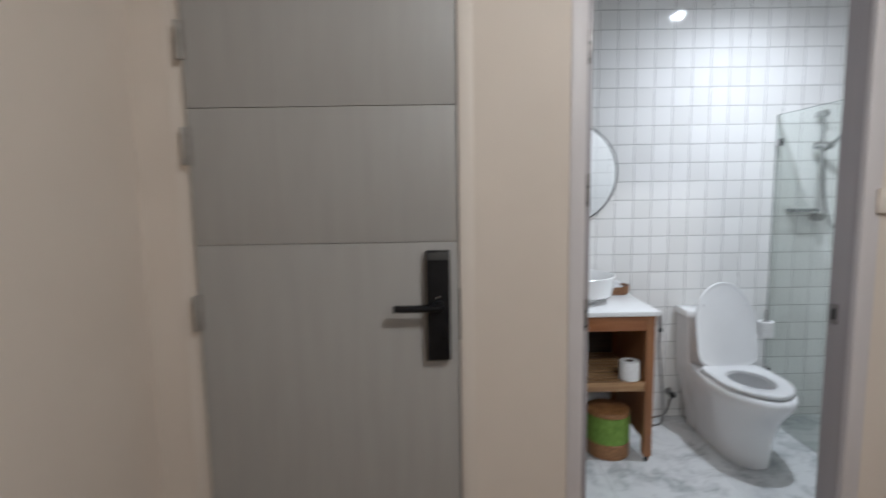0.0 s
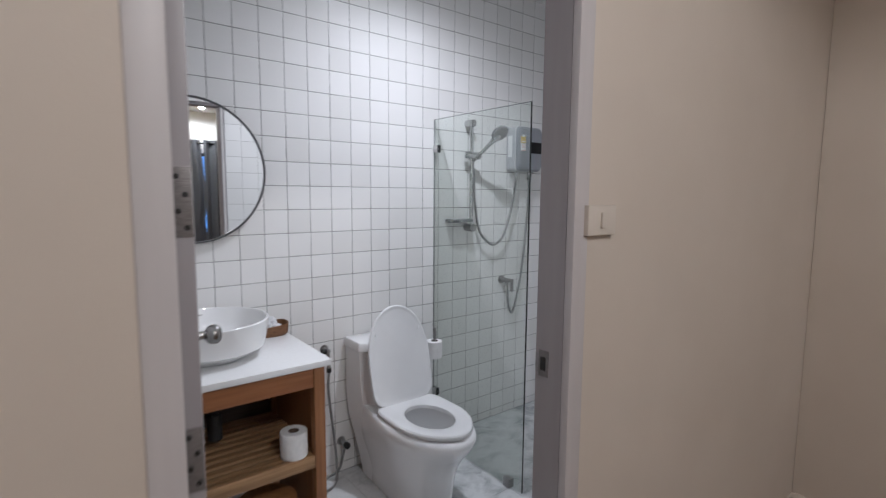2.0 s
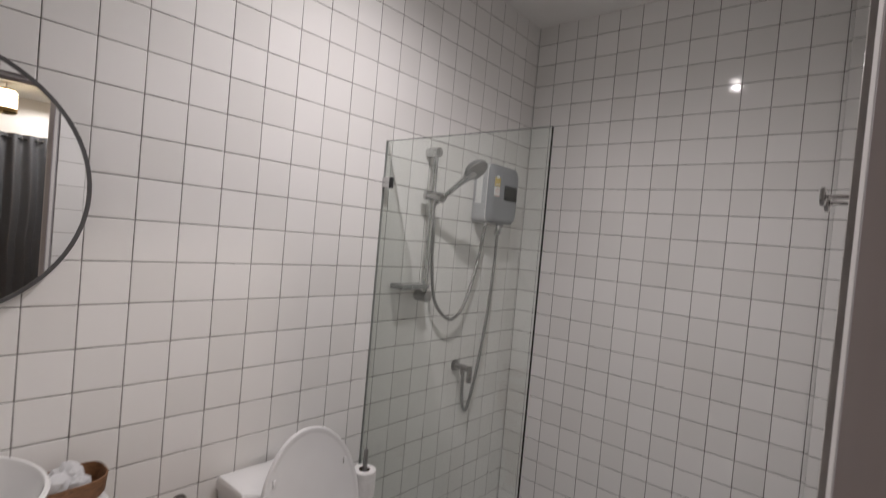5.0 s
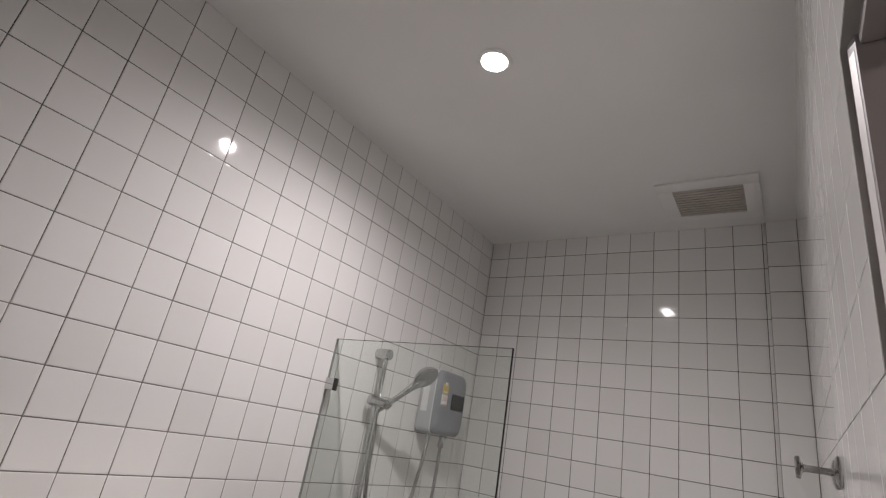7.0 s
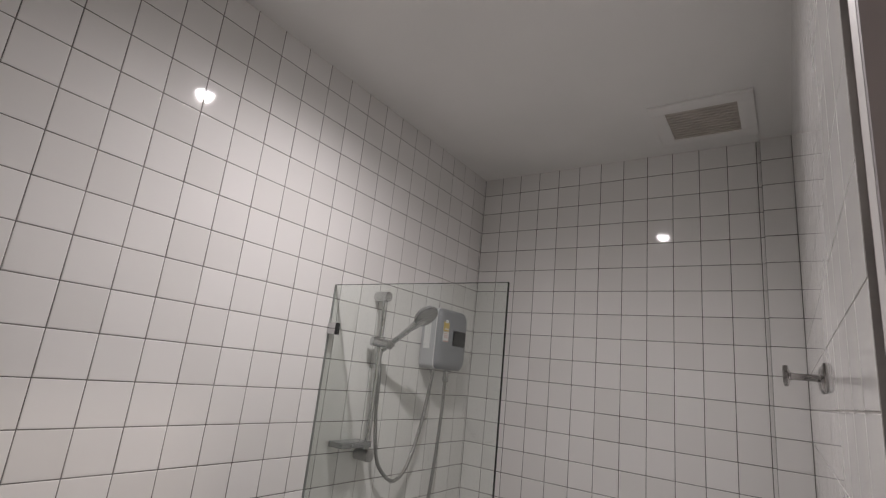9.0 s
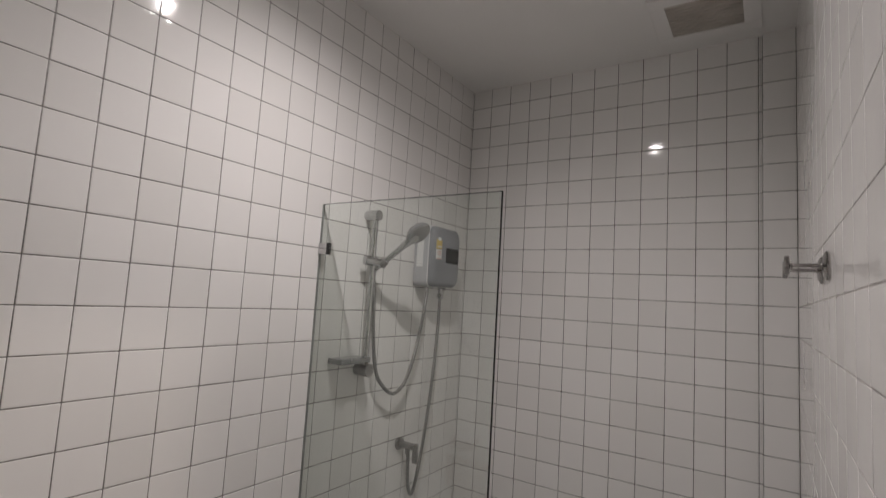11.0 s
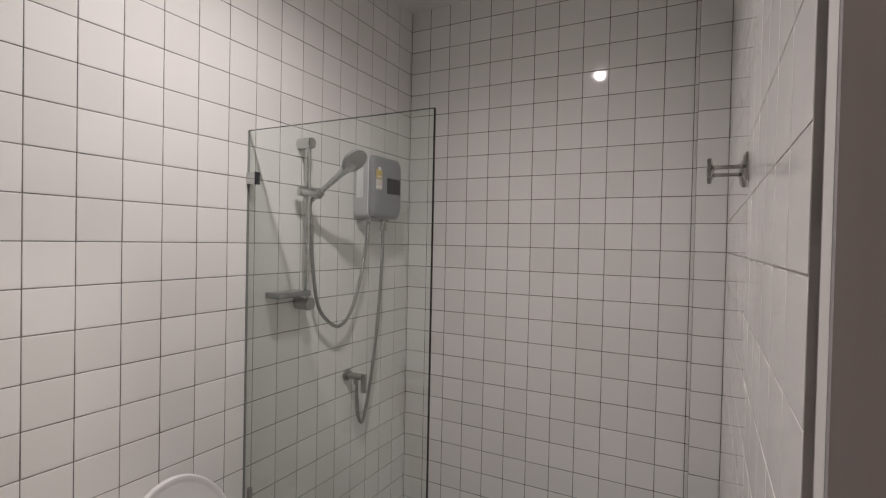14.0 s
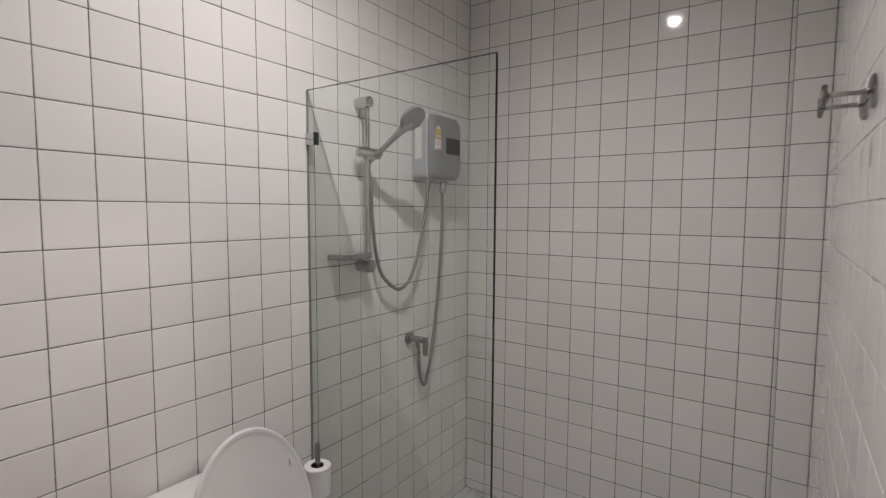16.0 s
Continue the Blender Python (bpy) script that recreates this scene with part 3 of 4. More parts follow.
part("down_pipe", rod((0, 0, 0.06), (0, 0, 0.288), 0.018, 18), DARK, trap)
part("bottle", rod((0, 0, -0.02), (0, 0, 0.085), 0.027, 24, 0.006), DARK, trap)
part("outlet_pipe", rod((0, 0.02, 0.05), (0, 0.212, 0.05), 0.016, 18), CHROME, trap, "chrome outlet pipe")

# tray of small things
tray = thing("fibre_tray", (1.012, 2.866, CZ), "small woven brown tray holding wrapped toiletries", "tray")


def tray_ring(s, z, n=36):
    pts = []
    for i in range(n):
        a = 2 * math.pi * i / n
        c, q = math.cos(a), math.sin(a)
        pts.append((s * 0.078 * math.copysign(abs(c) ** 0.65, c), s * 0.062 * math.copysign(abs(q) ** 0.65, q), z + 0.007 * (1 + c) * (z > 0.02)))
    return pts


part("tray_shell", loft([tray_ring(0.84, 0.0), tray_ring(0.95, 0.012), tray_ring(1.0, 0.040), tray_ring(0.96, 0.041), tray_ring(0.88, 0.012), tray_ring(0.78, 0.006)]), BASKET, tray)


def wrapper(cx, cy, r, h, seed):
    rng = random.Random(seed)
    b2 = bmesh.new()
    bmesh.ops.create_icosphere(b2, subdivisions=2, radius=1)
    for v in b2.verts:
        k = 0.78 + 0.34 * rng.random()
        v.co = Vector((cx + v.co.x * r * k, cy + v.co.y * r * k, 0.008 + h + v.co.z * h * k))
    return b2


for k, (cx, cy, r, h) in enumerate(((-0.026, -0.008, 0.026, 0.019), (0.006, 0.012, 0.024, 0.022), (-0.012, 0.020, 0.022, 0.018), (0.020, -0.016, 0.020, 0.015))):
    w = tagged(finish("wrapped_toiletry", wrapper(1.012 + cx, 2.866 + cy, r * 1.2, h * 1.65, k), PLASTIC_WRAP, None, False), "small toiletry in crinkled clear wrapping", "toiletry", "toiletries in the tray")
    w.location.z = CZ

# toilet roll on the shelf
def roll(name, place, label, r=0.0515, h=0.100):
    t = thing(name, place, label, "toilet roll")
    part("paper", lathe([(0.021, 0.0), (r - 0.0025, 0.0), (r, 0.003), (r, h - 0.003), (r - 0.0025, h), (0.021, h), (0.0205, h - 0.002), (0.0205, 0.002)], 40, hollow=True), PAPER, t)
    part("core", lathe([(0.0204, 0.001), (0.0204, h - 0.001), (0.0192, h - 0.001), (0.0192, 0.001)], 32, hollow=True), CARD, t, "brown cardboard core")
    return t


roll("toilet_roll", (0.958, 2.470, 0.4358), "white toilet roll standing on the slatted shelf")

# bin below
bin_ = thing("waste_bin", (0.872, 2.540, 0), "round wooden bin with a bright green band", "waste bin")
part("base", lathe([(0.0924, 0.0), (0.1132, 0.002), (0.1155, 0.010), (0.1155, 0.080), (0.1086, 0.084), (0.02, 0.084)], 48), BAMBOO, bin_)
part("band", lathe([(0.1063, 0.082), (0.1138, 0.084), (0.1142, 0.150), (0.1138, 0.226), (0.1063, 0.229), (0.02, 0.229)], 48), GREEN, bin_, "bright green fabric band")
part("lid", lathe([(0.1063, 0.227), (0.1150, 0.229), (0.1155, 0.243), (0.1110, 0.252), (0.080, 0.259), (0.030, 0.263), (0.004, 0.2635)], 48), BAMBOO, bin_, "low domed wooden lid")

# ---- round mirror ----
mirror = thing("round_mirror", (0.733, YF - 0.001, 1.532), "round wall mirror with a thin dark rim", "mirror")
part("rim", ring_frame(0.300, 0.2915, -0.026, 0.0), MIRROR_RIM, mirror, "thin dark grey rim")
b2 = bmesh.new()
bmesh.ops.create_circle(b2, cap_ends=True, segments=96, radius=0.2916)
bmesh.ops.rotate(b2, cent=(0, 0, 0), matrix=Matrix.Rotation(radians(90), 3, "X"), verts=b2.verts)
ext = bmesh.ops.extrude_face_region(b2, geom=b2.faces[:])
bmesh.ops.translate(b2, vec=(0, 0.006, 0), verts=[v for v in ext["geom"] if isinstance(v, bmesh.types.BMVert)])
bmesh.ops.translate(b2, vec=(0, -0.0225, 0), verts=b2.verts)
part("mirror_glass", b2, MIRROR, mirror, "clear mirror glass", smooth=False)

# ---- toilet ----
TX = 1.575
toilet = thing("toilet", (TX, 2.93, 0), "white one-piece toilet with its lid up", "toilet")


def outline(yb, yf, hw, z, n=48, back=0.45, lift=0.0):
    """A rounded outline: squarish at the back, oval in front, in the toilet's own space."""
    yc = yb - min(0.62 * (yb - yf), 0.40) if yb - yf > 0.3 else (yb + yf) / 2
    pts = []
    for i in range(n):
        a = 2 * math.pi * i / n
        c, q = math.cos(a), math.sin(a)
        if q >= 0:
            x, y = hw * math.copysign(abs(c) ** back, c), yc + (yb - yc) * abs(q) ** back
        else:
            x, y = hw * math.copysign(abs(c) ** 0.86, c), yc + (yc - yf) * -abs(q) ** 0.95
        u = min(1.0, max(0.0, (y + 0.40) / 0.30))
        x *= 1 - max(0.0, 1 - 0.157 / hw) * u * u * (3 - 2 * u)
        pts.append((x, y, z + lift * max(0, -q)))
    return pts


def oval(yc, ry, rx, z, n=48):
    return [(rx * math.cos(2 * math.pi * i / n), yc + ry * math.sin(2 * math.pi * i / n), z) for i in range(n)]


part("bowl", loft([
    outline(-0.07, -0.610, 0.116, 0.0, back=0.55), outline(-0.07, -0.618, 0.121, 0.010, back=0.55), outline(-0.065, -0.618, 0.122, 0.06, back=0.55),
    outline(-0.055, -0.621, 0.129, 0.12, back=0.55), outline(-0.045, -0.629, 0.139, 0.175, back=0.52), outline(-0.035, -0.645, 0.150, 0.225, back=0.5),
    outline(-0.025, -0.670, 0.161, 0.268, back=0.5), outline(-0.018, -0.700, 0.171, 0.305), outline(-0.014, -0.728, 0.182, 0.338), outline(-0.010, -0.746, 0.189, 0.366),
    outline(-0.010, -0.753, 0.192, 0.386), outline(-0.011, -0.750, 0.190, 0.400), outline(-0.014, -0.740, 0.184, 0.411), outline(-0.018, -0.728, 0.174, 0.417),
    oval(-0.500, 0.190, 0.132, 0.416), oval(-0.500, 0.182, 0.124, 0.406), oval(-0.492, 0.170, 0.116, 0.36), oval(-0.470, 0.130, 0.092, 0.29), oval(-0.450, 0.085, 0.065, 0.245), oval(-0.440, 0.06, 0.045, 0.235)]), PORCELAIN, toilet)
part("floor_cap", lathe([(0.010, 0.0), (0.010, 0.004), (0.007, 0.007), (0.002, 0.0075)], 16), STEEL, toilet, "small bolt cap").matrix_basis = pose(-0.108, -0.40, 0.075, 0, -90, 0)


def tank_ring(hw, y0, y1, z, cham):
    return [(-hw, y1, z), (-hw, y0 + cham, z), (-hw + cham * 1.2, y0, z), (hw - cham * 1.2, y0, z), (hw, y0 + cham, z), (hw, y1, z)]


part("tank", loft([tank_ring(0.108, -0.235, -0.075, 0.004, 0.04), tank_ring(0.120, -0.235, -0.058, 0.12, 0.04), tank_ring(0.136, -0.235, -0.034, 0.22, 0.04), tank_ring(0.151, -0.235, -0.006, 0.32, 0.04), tank_ring(0.158, -0.222, 0, 0.41, 0.05), tank_ring(0.160, -0.205, 0, 0.50, 0.05), tank_ring(0.159, -0.195, 0, 0.60, 0.05), tank_ring(0.161, -0.192, 0, 0.672, 0.05)]), PORCELAIN, toilet)
part("tank_lid", loft([tank_ring(0.159, -0.190, 0, 0.6735, 0.05), tank_ring(0.167, -0.202, 0.004, 0.678, 0.052), tank_ring(0.168, -0.203, 0.004, 0.705, 0.052), tank_ring(0.162, -0.196, 0.0, 0.719, 0.052), tank_ring(0.148, -0.182, -0.01, 0.724, 0.05)]), PORCELAIN, toilet)
part("flush_button", lathe([(0.026, 0.724), (0.026, 0.729), (0.022, 0.731), (0.003, 0.7315)], 28, (0, -0.10, 0)), CHROME, toilet, "round chrome flush button")


def seat_ring(s, z, inner=False, tip=1.14):
    if inner:
        return oval(-0.506, 0.136 + s, 0.100 + s, z)
    pts = []
    for i in range(48):
        a = 2 * math.pi * i / 48
        c, q = math.cos(a), math.sin(a)
        yc = -0.50
        y = yc + (0.222 + s) * abs(q) ** 0.30 if q >= 0 else yc - (0.240 + s) * abs(q)
        x = (0.174 + s) * (math.copysign(abs(c) ** tip, c) if q < 0 else math.copysign(abs(c) ** 0.46, c))
        pts.append((x, y, z))
    return pts


part("seat", loft([seat_ring(-0.004, 0.4215), seat_ring(0.0, 0.425), seat_ring(0.0, 0.437), seat_ring(-0.006, 0.443), seat_ring(0.012, 0.443, True), seat_ring(0.002, 0.437, True), seat_ring(0.0, 0.4215, True), seat_ring(-0.004, 0.4215)], False, False), LID, toilet, "white plastic seat ring")
lid_shape = [[(x, -(y + 0.282) * 1.035, z) for x, y, z in seat_ring(s, zz, False, 0.98)] for s, zz in ((-0.012, 0.0), (-0.004, 0.001), (0.0, 0.005), (-0.001, 0.011), (-0.004, 0.0145), (-0.010, 0.015), (-0.014, 0.013), (-0.022, 0.0115), (-0.08, 0.0110))]
lid = part("lid", loft(lid_shape), LID, toilet, "raised white plastic lid")
lid.matrix_basis = pose(0, -0.298, 0.434, 78.0, 0, 0)
for x in (-0.122, 0.122):
    part("bumper", box(x - 0.005, x + 0.005, 0.338, 0.356, 0.0105, 0.0165, 0.002), LID, lid)
for x in (-0.095, 0.095):
    part("hinge_block", box(x - 0.019, x + 0.019, -0.304, -0.264, 0.417, 0.449, 0.008, 3), LID, toilet)


# bidet valve, its hose, and the floor valve of the toilet
bidet = thing("bidet_valve", (1.304, YF, 0.672), "dark chrome bidet valve on the tiled wall", "bidet valve")
part("rose", rod((0, 0.0, 0), (0, -0.008, 0), 0.021, 24, 0.002), STEEL, bidet)
part("body", rod((0, -0.006, 0), (0, -0.055, 0), 0.011, 18, 0.002), STEEL, bidet)
part("knob", rod((-0.010, -0.050, 0.002), (-0.034, -0.050, 0.002), 0.013, 14, 0.003), DARK, bidet, "small dark knob")
part("outlet", rod((0, -0.044, -0.004), (0.004, -0.046, -0.090), 0.0095, 16, 0.001), STEEL, bidet)
part("nut", rod((0.004, -0.046, -0.086), (0.005, -0.046, -0.108), 0.0125, 8, 0.001), DARK, bidet, "dark ribbed nut")
bh = thing("bidet_hose", (1.304, YF - 0.044, 0.0), "grey flexible bidet hose looping over the floor", "hose")
part("hose", tube([(0.005, -0.002, 0.566), (-0.002, -0.004, 0.48), (0.012, -0.012, 0.30), (0.022, -0.03, 0.12), (0.004, -0.06, 0.016), (-0.07, -0.09, 0.009), (-0.10, -0.03, 0.010), (-0.03, 0.005, 0.012), (0.05, 0.0, 0.04), (0.085, 0.006, 0.135)], 0.0065), HOSE, bh)
valve = thing("stop_valve", (1.388, YF, 0.168), "chrome stop valve low on the wall behind the toilet", "valve")
part("rose", rod((0, 0, 0), (0, -0.008, 0), 0.022, 24, 0.002), STEEL, valve)
part("body", rod((0, -0.006, 0), (0, -0.060, 0), 0.012, 18, 0.002), STEEL, valve)
part("knob", rod((0, -0.058, 0), (0, -0.080, 0), 0.017, 10, 0.003), DARK, valve, "dark turning knob")

# roll holder between toilet and glass
holder = thing("roll_holder", (1.895, YF, 0.640), "steel upright toilet roll holder on the tiled wall", "roll holder")
part("wall_plate", box(-0.016, 0.016, -0.008, 0, -0.045, 0.005, 0.002), STEEL, holder)
part("arm", tube([(0, -0.006, -0.020), (0, -0.070, -0.026), (0, -0.120, -0.084), (0, -0.136, -0.0955)], 0.006), STEEL, holder)
part("post", box(-0.006, 0.006, -0.1425, -0.1295, -0.092, 0.074, 0.002), STEEL, holder, "flat upright steel post")
roll("toilet_roll", (1.893, YF - 0.136, 0.549), "white toilet roll on an upright steel holder", 0.043, 0.094)

# ---- shower screen ----
GX, GY0, GZ1 = 1.988, 2.228, 1.856
screen = thing("shower_screen", (GX, 2.58, 0), "clear frameless glass shower screen fixed to the wall", "shower screen")
pane = part("pane", box(-0.004, 0.004, GY0 + 0.0015 - 2.58, YF - 0.003 - 2.58, 0.006, GZ1), GLASS, screen, smooth=False)
part("edge", box(-0.0042, 0.0042, GY0 - 0.0006 - 2.58, GY0 + 0.0014 - 2.58, 0.006, GZ1, 0.0005), GLASS_EDGE, screen, "polished front edge coloured near-black for its shade")
part("edge", box(-0.0042, 0.0042, YF - 0.0029 - 2.58, YF - 0.0003 - 2.58, 0.006, GZ1, 0.0005), SEALANT, screen, "grey sealed wall edge")
part("edge", box(-0.0041, 0.0041, GY0 - 2.58, YF - 0.0035 - 2.58, GZ1 + 0.0002, GZ1 + 0.0016, 0.0004), material("green_glass_edge", (0.05, 0.075, 0.068), 0.2), screen, "greenish polished top edge")
for z in (1.695, 0.30):
    c = part("wall_clip", box(-0.010, 0.010, YF - 0.042 - 2.58, YF - 0.0005 - 2.58, z - 0.020, z + 0.020, 0.002), CHROME, screen, "chrome glass clip")
    part("clip_pad", box(-0.010, 0.010, YF - 0.0450 - 2.58, YF - 0.0415 - 2.58, z - 0.021, z + 0.021, 0.001), DARK, c, "black rubber pad")
part("floor_clip", box(-0.016, 0.016, 2.300 - 2.58, 2.345 - 2.58, -0.002, 0.045, 0.003), STEEL, screen, "steel floor clip")

# ---- shower rail, hand shower, hoses, heater, tap ----
rail = thing("shower_rail", (2.226, YF, 1.28), "chrome shower rail with a sliding holder", "shower rail")
part("bar", rod((0, -0.046, -0.012), (0, -0.046, 0.575), 0.0105, 24), CHROME, rail)
part("top_bracket", rod((0, 0.0, 0.575), (0, -0.064, 0.575), 0.021, 28, 0.003), CHROME, rail)
part("bottom_bracket", rod((0.004, 0.0, -0.030), (0.004, -0.066, -0.030), 0.024, 28, 0.003), STEEL, rail)
part("slider", rod((-0.042, -0.038, 0.393), (0.042, -0.074, 0.386), 0.0185, 24, 0.004), CHROME, rail)
part("slider_collar", rod((0, -0.046, 0.365), (0, -0.046, 0.410), 0.018, 24, 0.003), CHROME, rail)
part("handset_cradle", rod((0.020, -0.070, 0.377), (0.028, -0.090, 0.397), 0.0155, 20, 0.002), STEEL, rail)
soap = part("soap_shelf", box(-0.160, -0.004, -0.074, -0.004, 0.003, 0.023, 0.004, 3), SMOKE, rail, "smoky clear soap shelf")
part("shelf_pin", rod((-0.112, -0.075, 0.013), (-0.112, -0.080, 0.013), 0.006, 14, 0.001), CHROME, soap)

hand_shower = thing("hand_shower", (2.250, YF - 0.078, 1.667), "grey hand shower resting in the slider", "hand shower")
HX = Vector((0.27, -0.69, 0.67)).normalized()                  # along the handle
HN = Vector((-0.077, -0.716, -0.697)).normalized()                # spray direction
HU = HX.cross(HN)


def grip(along, r, flat=1.0):
    return [HX * along + (HU * math.cos(a) + HN * (flat * math.sin(a))) * r for a in [2 * math.pi * k / 18 for k in range(18)]]


part("handle", loft([grip(-0.040, 0.0075), grip(-0.036, 0.0090), grip(0.0, 0.0100), grip(0.050, 0.0108), grip(0.095, 0.0120), grip(0.120, 0.0160, 0.85), grip(0.142, 0.0240, 0.62), grip(0.162, 0.0340, 0.42), grip(0.180, 0.0320, 0.32)]), CHROME, hand_shower)
hd = part("head", lathe([(0.004, -0.025), (0.020, -0.0235), (0.036, -0.017), (0.047, -0.007), (0.0515, 0.000), (0.0525, 0.005), (0.050, 0.009), (0.003, 0.010)], 40), SATIN, hand_shower, "round grey spray head")
hd.matrix_basis = Matrix.Translation(HX * 0.184 + Vector((-0.004, 0.0, 0.002))) @ HN.to_track_quat("Z", "Y").to_matrix().to_4x4()
fp = part("face_plate", lathe([(0.045, 0.0095), (0.045, 0.0115), (0.002, 0.012)], 36), material("grey_spray_face", (0.35, 0.35, 0.35), 0.4), hand_shower, "grey spray face")
fp.matrix_basis = hd.matrix_basis
sh = thing("shower_hose", (2.25, YF - 0.05, 1.6), "flexible steel hose hanging in a loop", "hose")
part("hose", tube([(-0.010, 0.000, 0.042), (-0.013, 0.004, 0.010), (-0.008, -0.002, -0.06), (0.002, 0.0, -0.20), (0.040, 0.004, -0.36), (0.104, 0.006, -0.434), (0.172, 0.006, -0.462), (0.242, 0.004, -0.415), (0.298, 0.0, -0.28), (0.334, -0.004, -0.12), (0.351, -0.004, -0.02)], 0.0075), HOSE, sh)

heater = thing("water_heater", (2.668, YF, 1.730), "grey electric shower water heater on the wall", "water heater")


def case_ring(hw, hh, r, y, n=6):
    """A rounded rectangle in x and z at depth y."""
    pts = []
    for cx, cz, a0 in ((hw - r, hh - r, 0), (-hw + r, hh - r, 90), (-hw + r, -hh + r, 180), (hw - r, -hh + r, 270)):
        for k in range(n + 1):
            a = radians(a0 + 90 * k / n)
            pts.append((cx + r * math.cos(a), y, cz + r * math.sin(a)))
    return pts


def case(specs):
    """Rounded rectangles of their own left and right reach, half height, corner and depth."""
    return loft([[(x + (a + b) / 2, y, z) for x, y, z in case_ring((b - a) / 2, hh, r, d)] for a, b, hh, r, d in specs])


part("back_case", case([(-0.110, 0.104, 0.132, 0.022, 0.0), (-0.116, 0.110, 0.137, 0.024, -0.006), (-0.115, 0.112, 0.1375, 0.024, -0.076), (-0.1135, 0.110, 0.136, 0.024, -0.0785)]), HEATER_SIDE, heater, "paler grey rear case")
# The bright line on the case edge is painted as a white rim.
part("edge_rim", case([(-0.1150, 0.110, 0.1370, 0.025, -0.0790), (-0.1155, 0.111, 0.1374, 0.026, -0.0810), (-0.1140, 0.109, 0.1362, 0.026, -0.0828)]), WHITE_LABEL_AND_GLINT, heater, "thin rim painted white as the front edge highlight")
part("front_case", case([(-0.1148, 0.111, 0.1370, 0.030, -0.0830), (-0.1140, 0.110, 0.1364, 0.034, -0.0915), (-0.1112, 0.107, 0.1342, 0.038, -0.0995), (-0.1060, 0.103, 0.1300, 0.040, -0.1060), (-0.0985, 0.097, 0.1240, 0.040, -0.1105), (-0.0890, 0.090, 0.1160, 0.038, -0.1130), (-0.060, 0.050, 0.090, 0.030, -0.1140)]), HEATER, heater)
part("display", box(-0.020, 0.088, -0.1160, -0.109, -0.026, 0.044, 0.004, 3), DISPLAY, heater, "black display panel")
lab = part("label", box(-0.098, -0.058, -0.1148, -0.1080, 0.032, 0.074, 0.0005), YELLOW, heater, "yellow printed label")
part("label_head", box(-0.088, -0.068, -0.1152, -0.1090, 0.070, 0.084, 0.0003), WHITE_LABEL_AND_GLINT, lab)
part("label_bar", box(-0.093, -0.063, -0.1153, -0.1146, 0.040, 0.045, 0.0002), WHITE_LABEL_AND_GLINT, lab)
lab = part("label", box(-0.098, -0.058, -0.1148, -0.1080, -0.014, 0.030, 0.0005), WHITE_LABEL_AND_GLINT, heater, "pale label with red print")
for z in (0.020, 0.012, 0.004):
    part("label_bar", box(-0.094, -0.062, -0.1152, -0.1146, z, z + 0.0035, 0.0002), PINK, lab)
part("label_bar", box(-0.0975, -0.0585, -0.1152, -0.1146, -0.0138, -0.009, 0.0002), PINK, lab)
part("side_label", box(-0.1178, -0.1150, -0.054, -0.020, -0.050, 0.080, 0.0004), WHITE_LABEL_AND_GLINT, heater, "tall white label")
for x in (-0.066, 0.046):
    nut = part("pipe_stub", rod((x, -0.050, -0.160), (x, -0.050, -0.124), 0.0085, 16, 0.001), CHROME, heater)
    part("nut", rod((x, -0.050, -0.162), (x, -0.050, -0.142), 0.0115, 6, 0.001), CHROME, nut)
iv = part("inlet_valve", merge(rod((0.046, -0.050, -0.172), (0.046, -0.050, -0.136), 0.0125, 18, 0.002), rod((0.046, -0.050, -0.190), (0.046, -0.050, -0.170), 0.0155, 8, 0.002)), CHROME, heater, "chrome inlet valve")
part("valve_key", box(0.056, 0.074, -0.054, -0.046, -0.166, -0.158, 0.002), CHROME, iv)
part("bottom_valve", rod((0.046, -0.052, -0.146), (0.068, -0.062, -0.146), 0.008, 14, 0.001), CHROME, heater)
th_ = thing("supply_hose", (2.60, YF - 0.03, 0.9), "flexible steel supply hose from tap to heater", "hose")
part("hose", tube([(0.113, -0.020, 0.672), (0.114, -0.018, 0.50), (0.100, -0.012, 0.25), (0.072, -0.006, 0.02), (0.030, -0.006, -0.15), (-0.004, -0.008, -0.216), (-0.036, -0.010, -0.17), (-0.052, -0.014, -0.08), (-0.056, -0.016, -0.012)], 0.0075), HOSE, th_)
tap = thing("wall_tap", (2.530, YF, 0.905), "steel wall tap with a lever", "tap")
part("rose", rod((0, 0, 0), (0, -0.010, 0), 0.026, 28, 0.003), STEEL, tap)
part("body", rod((0, -0.008, 0), (0.012, -0.075, -0.004), 0.014, 20, 0.003), STEEL, tap)
part("spout", rod((0.004, -0.044, 0.0), (0.008, -0.046, -0.036), 0.010, 18, 0.001), STEEL, tap)
part("lever", box(0.006, 0.022, -0.094, -0.072, -0.070, 0.010, 0.004, 3), STEEL, tap)

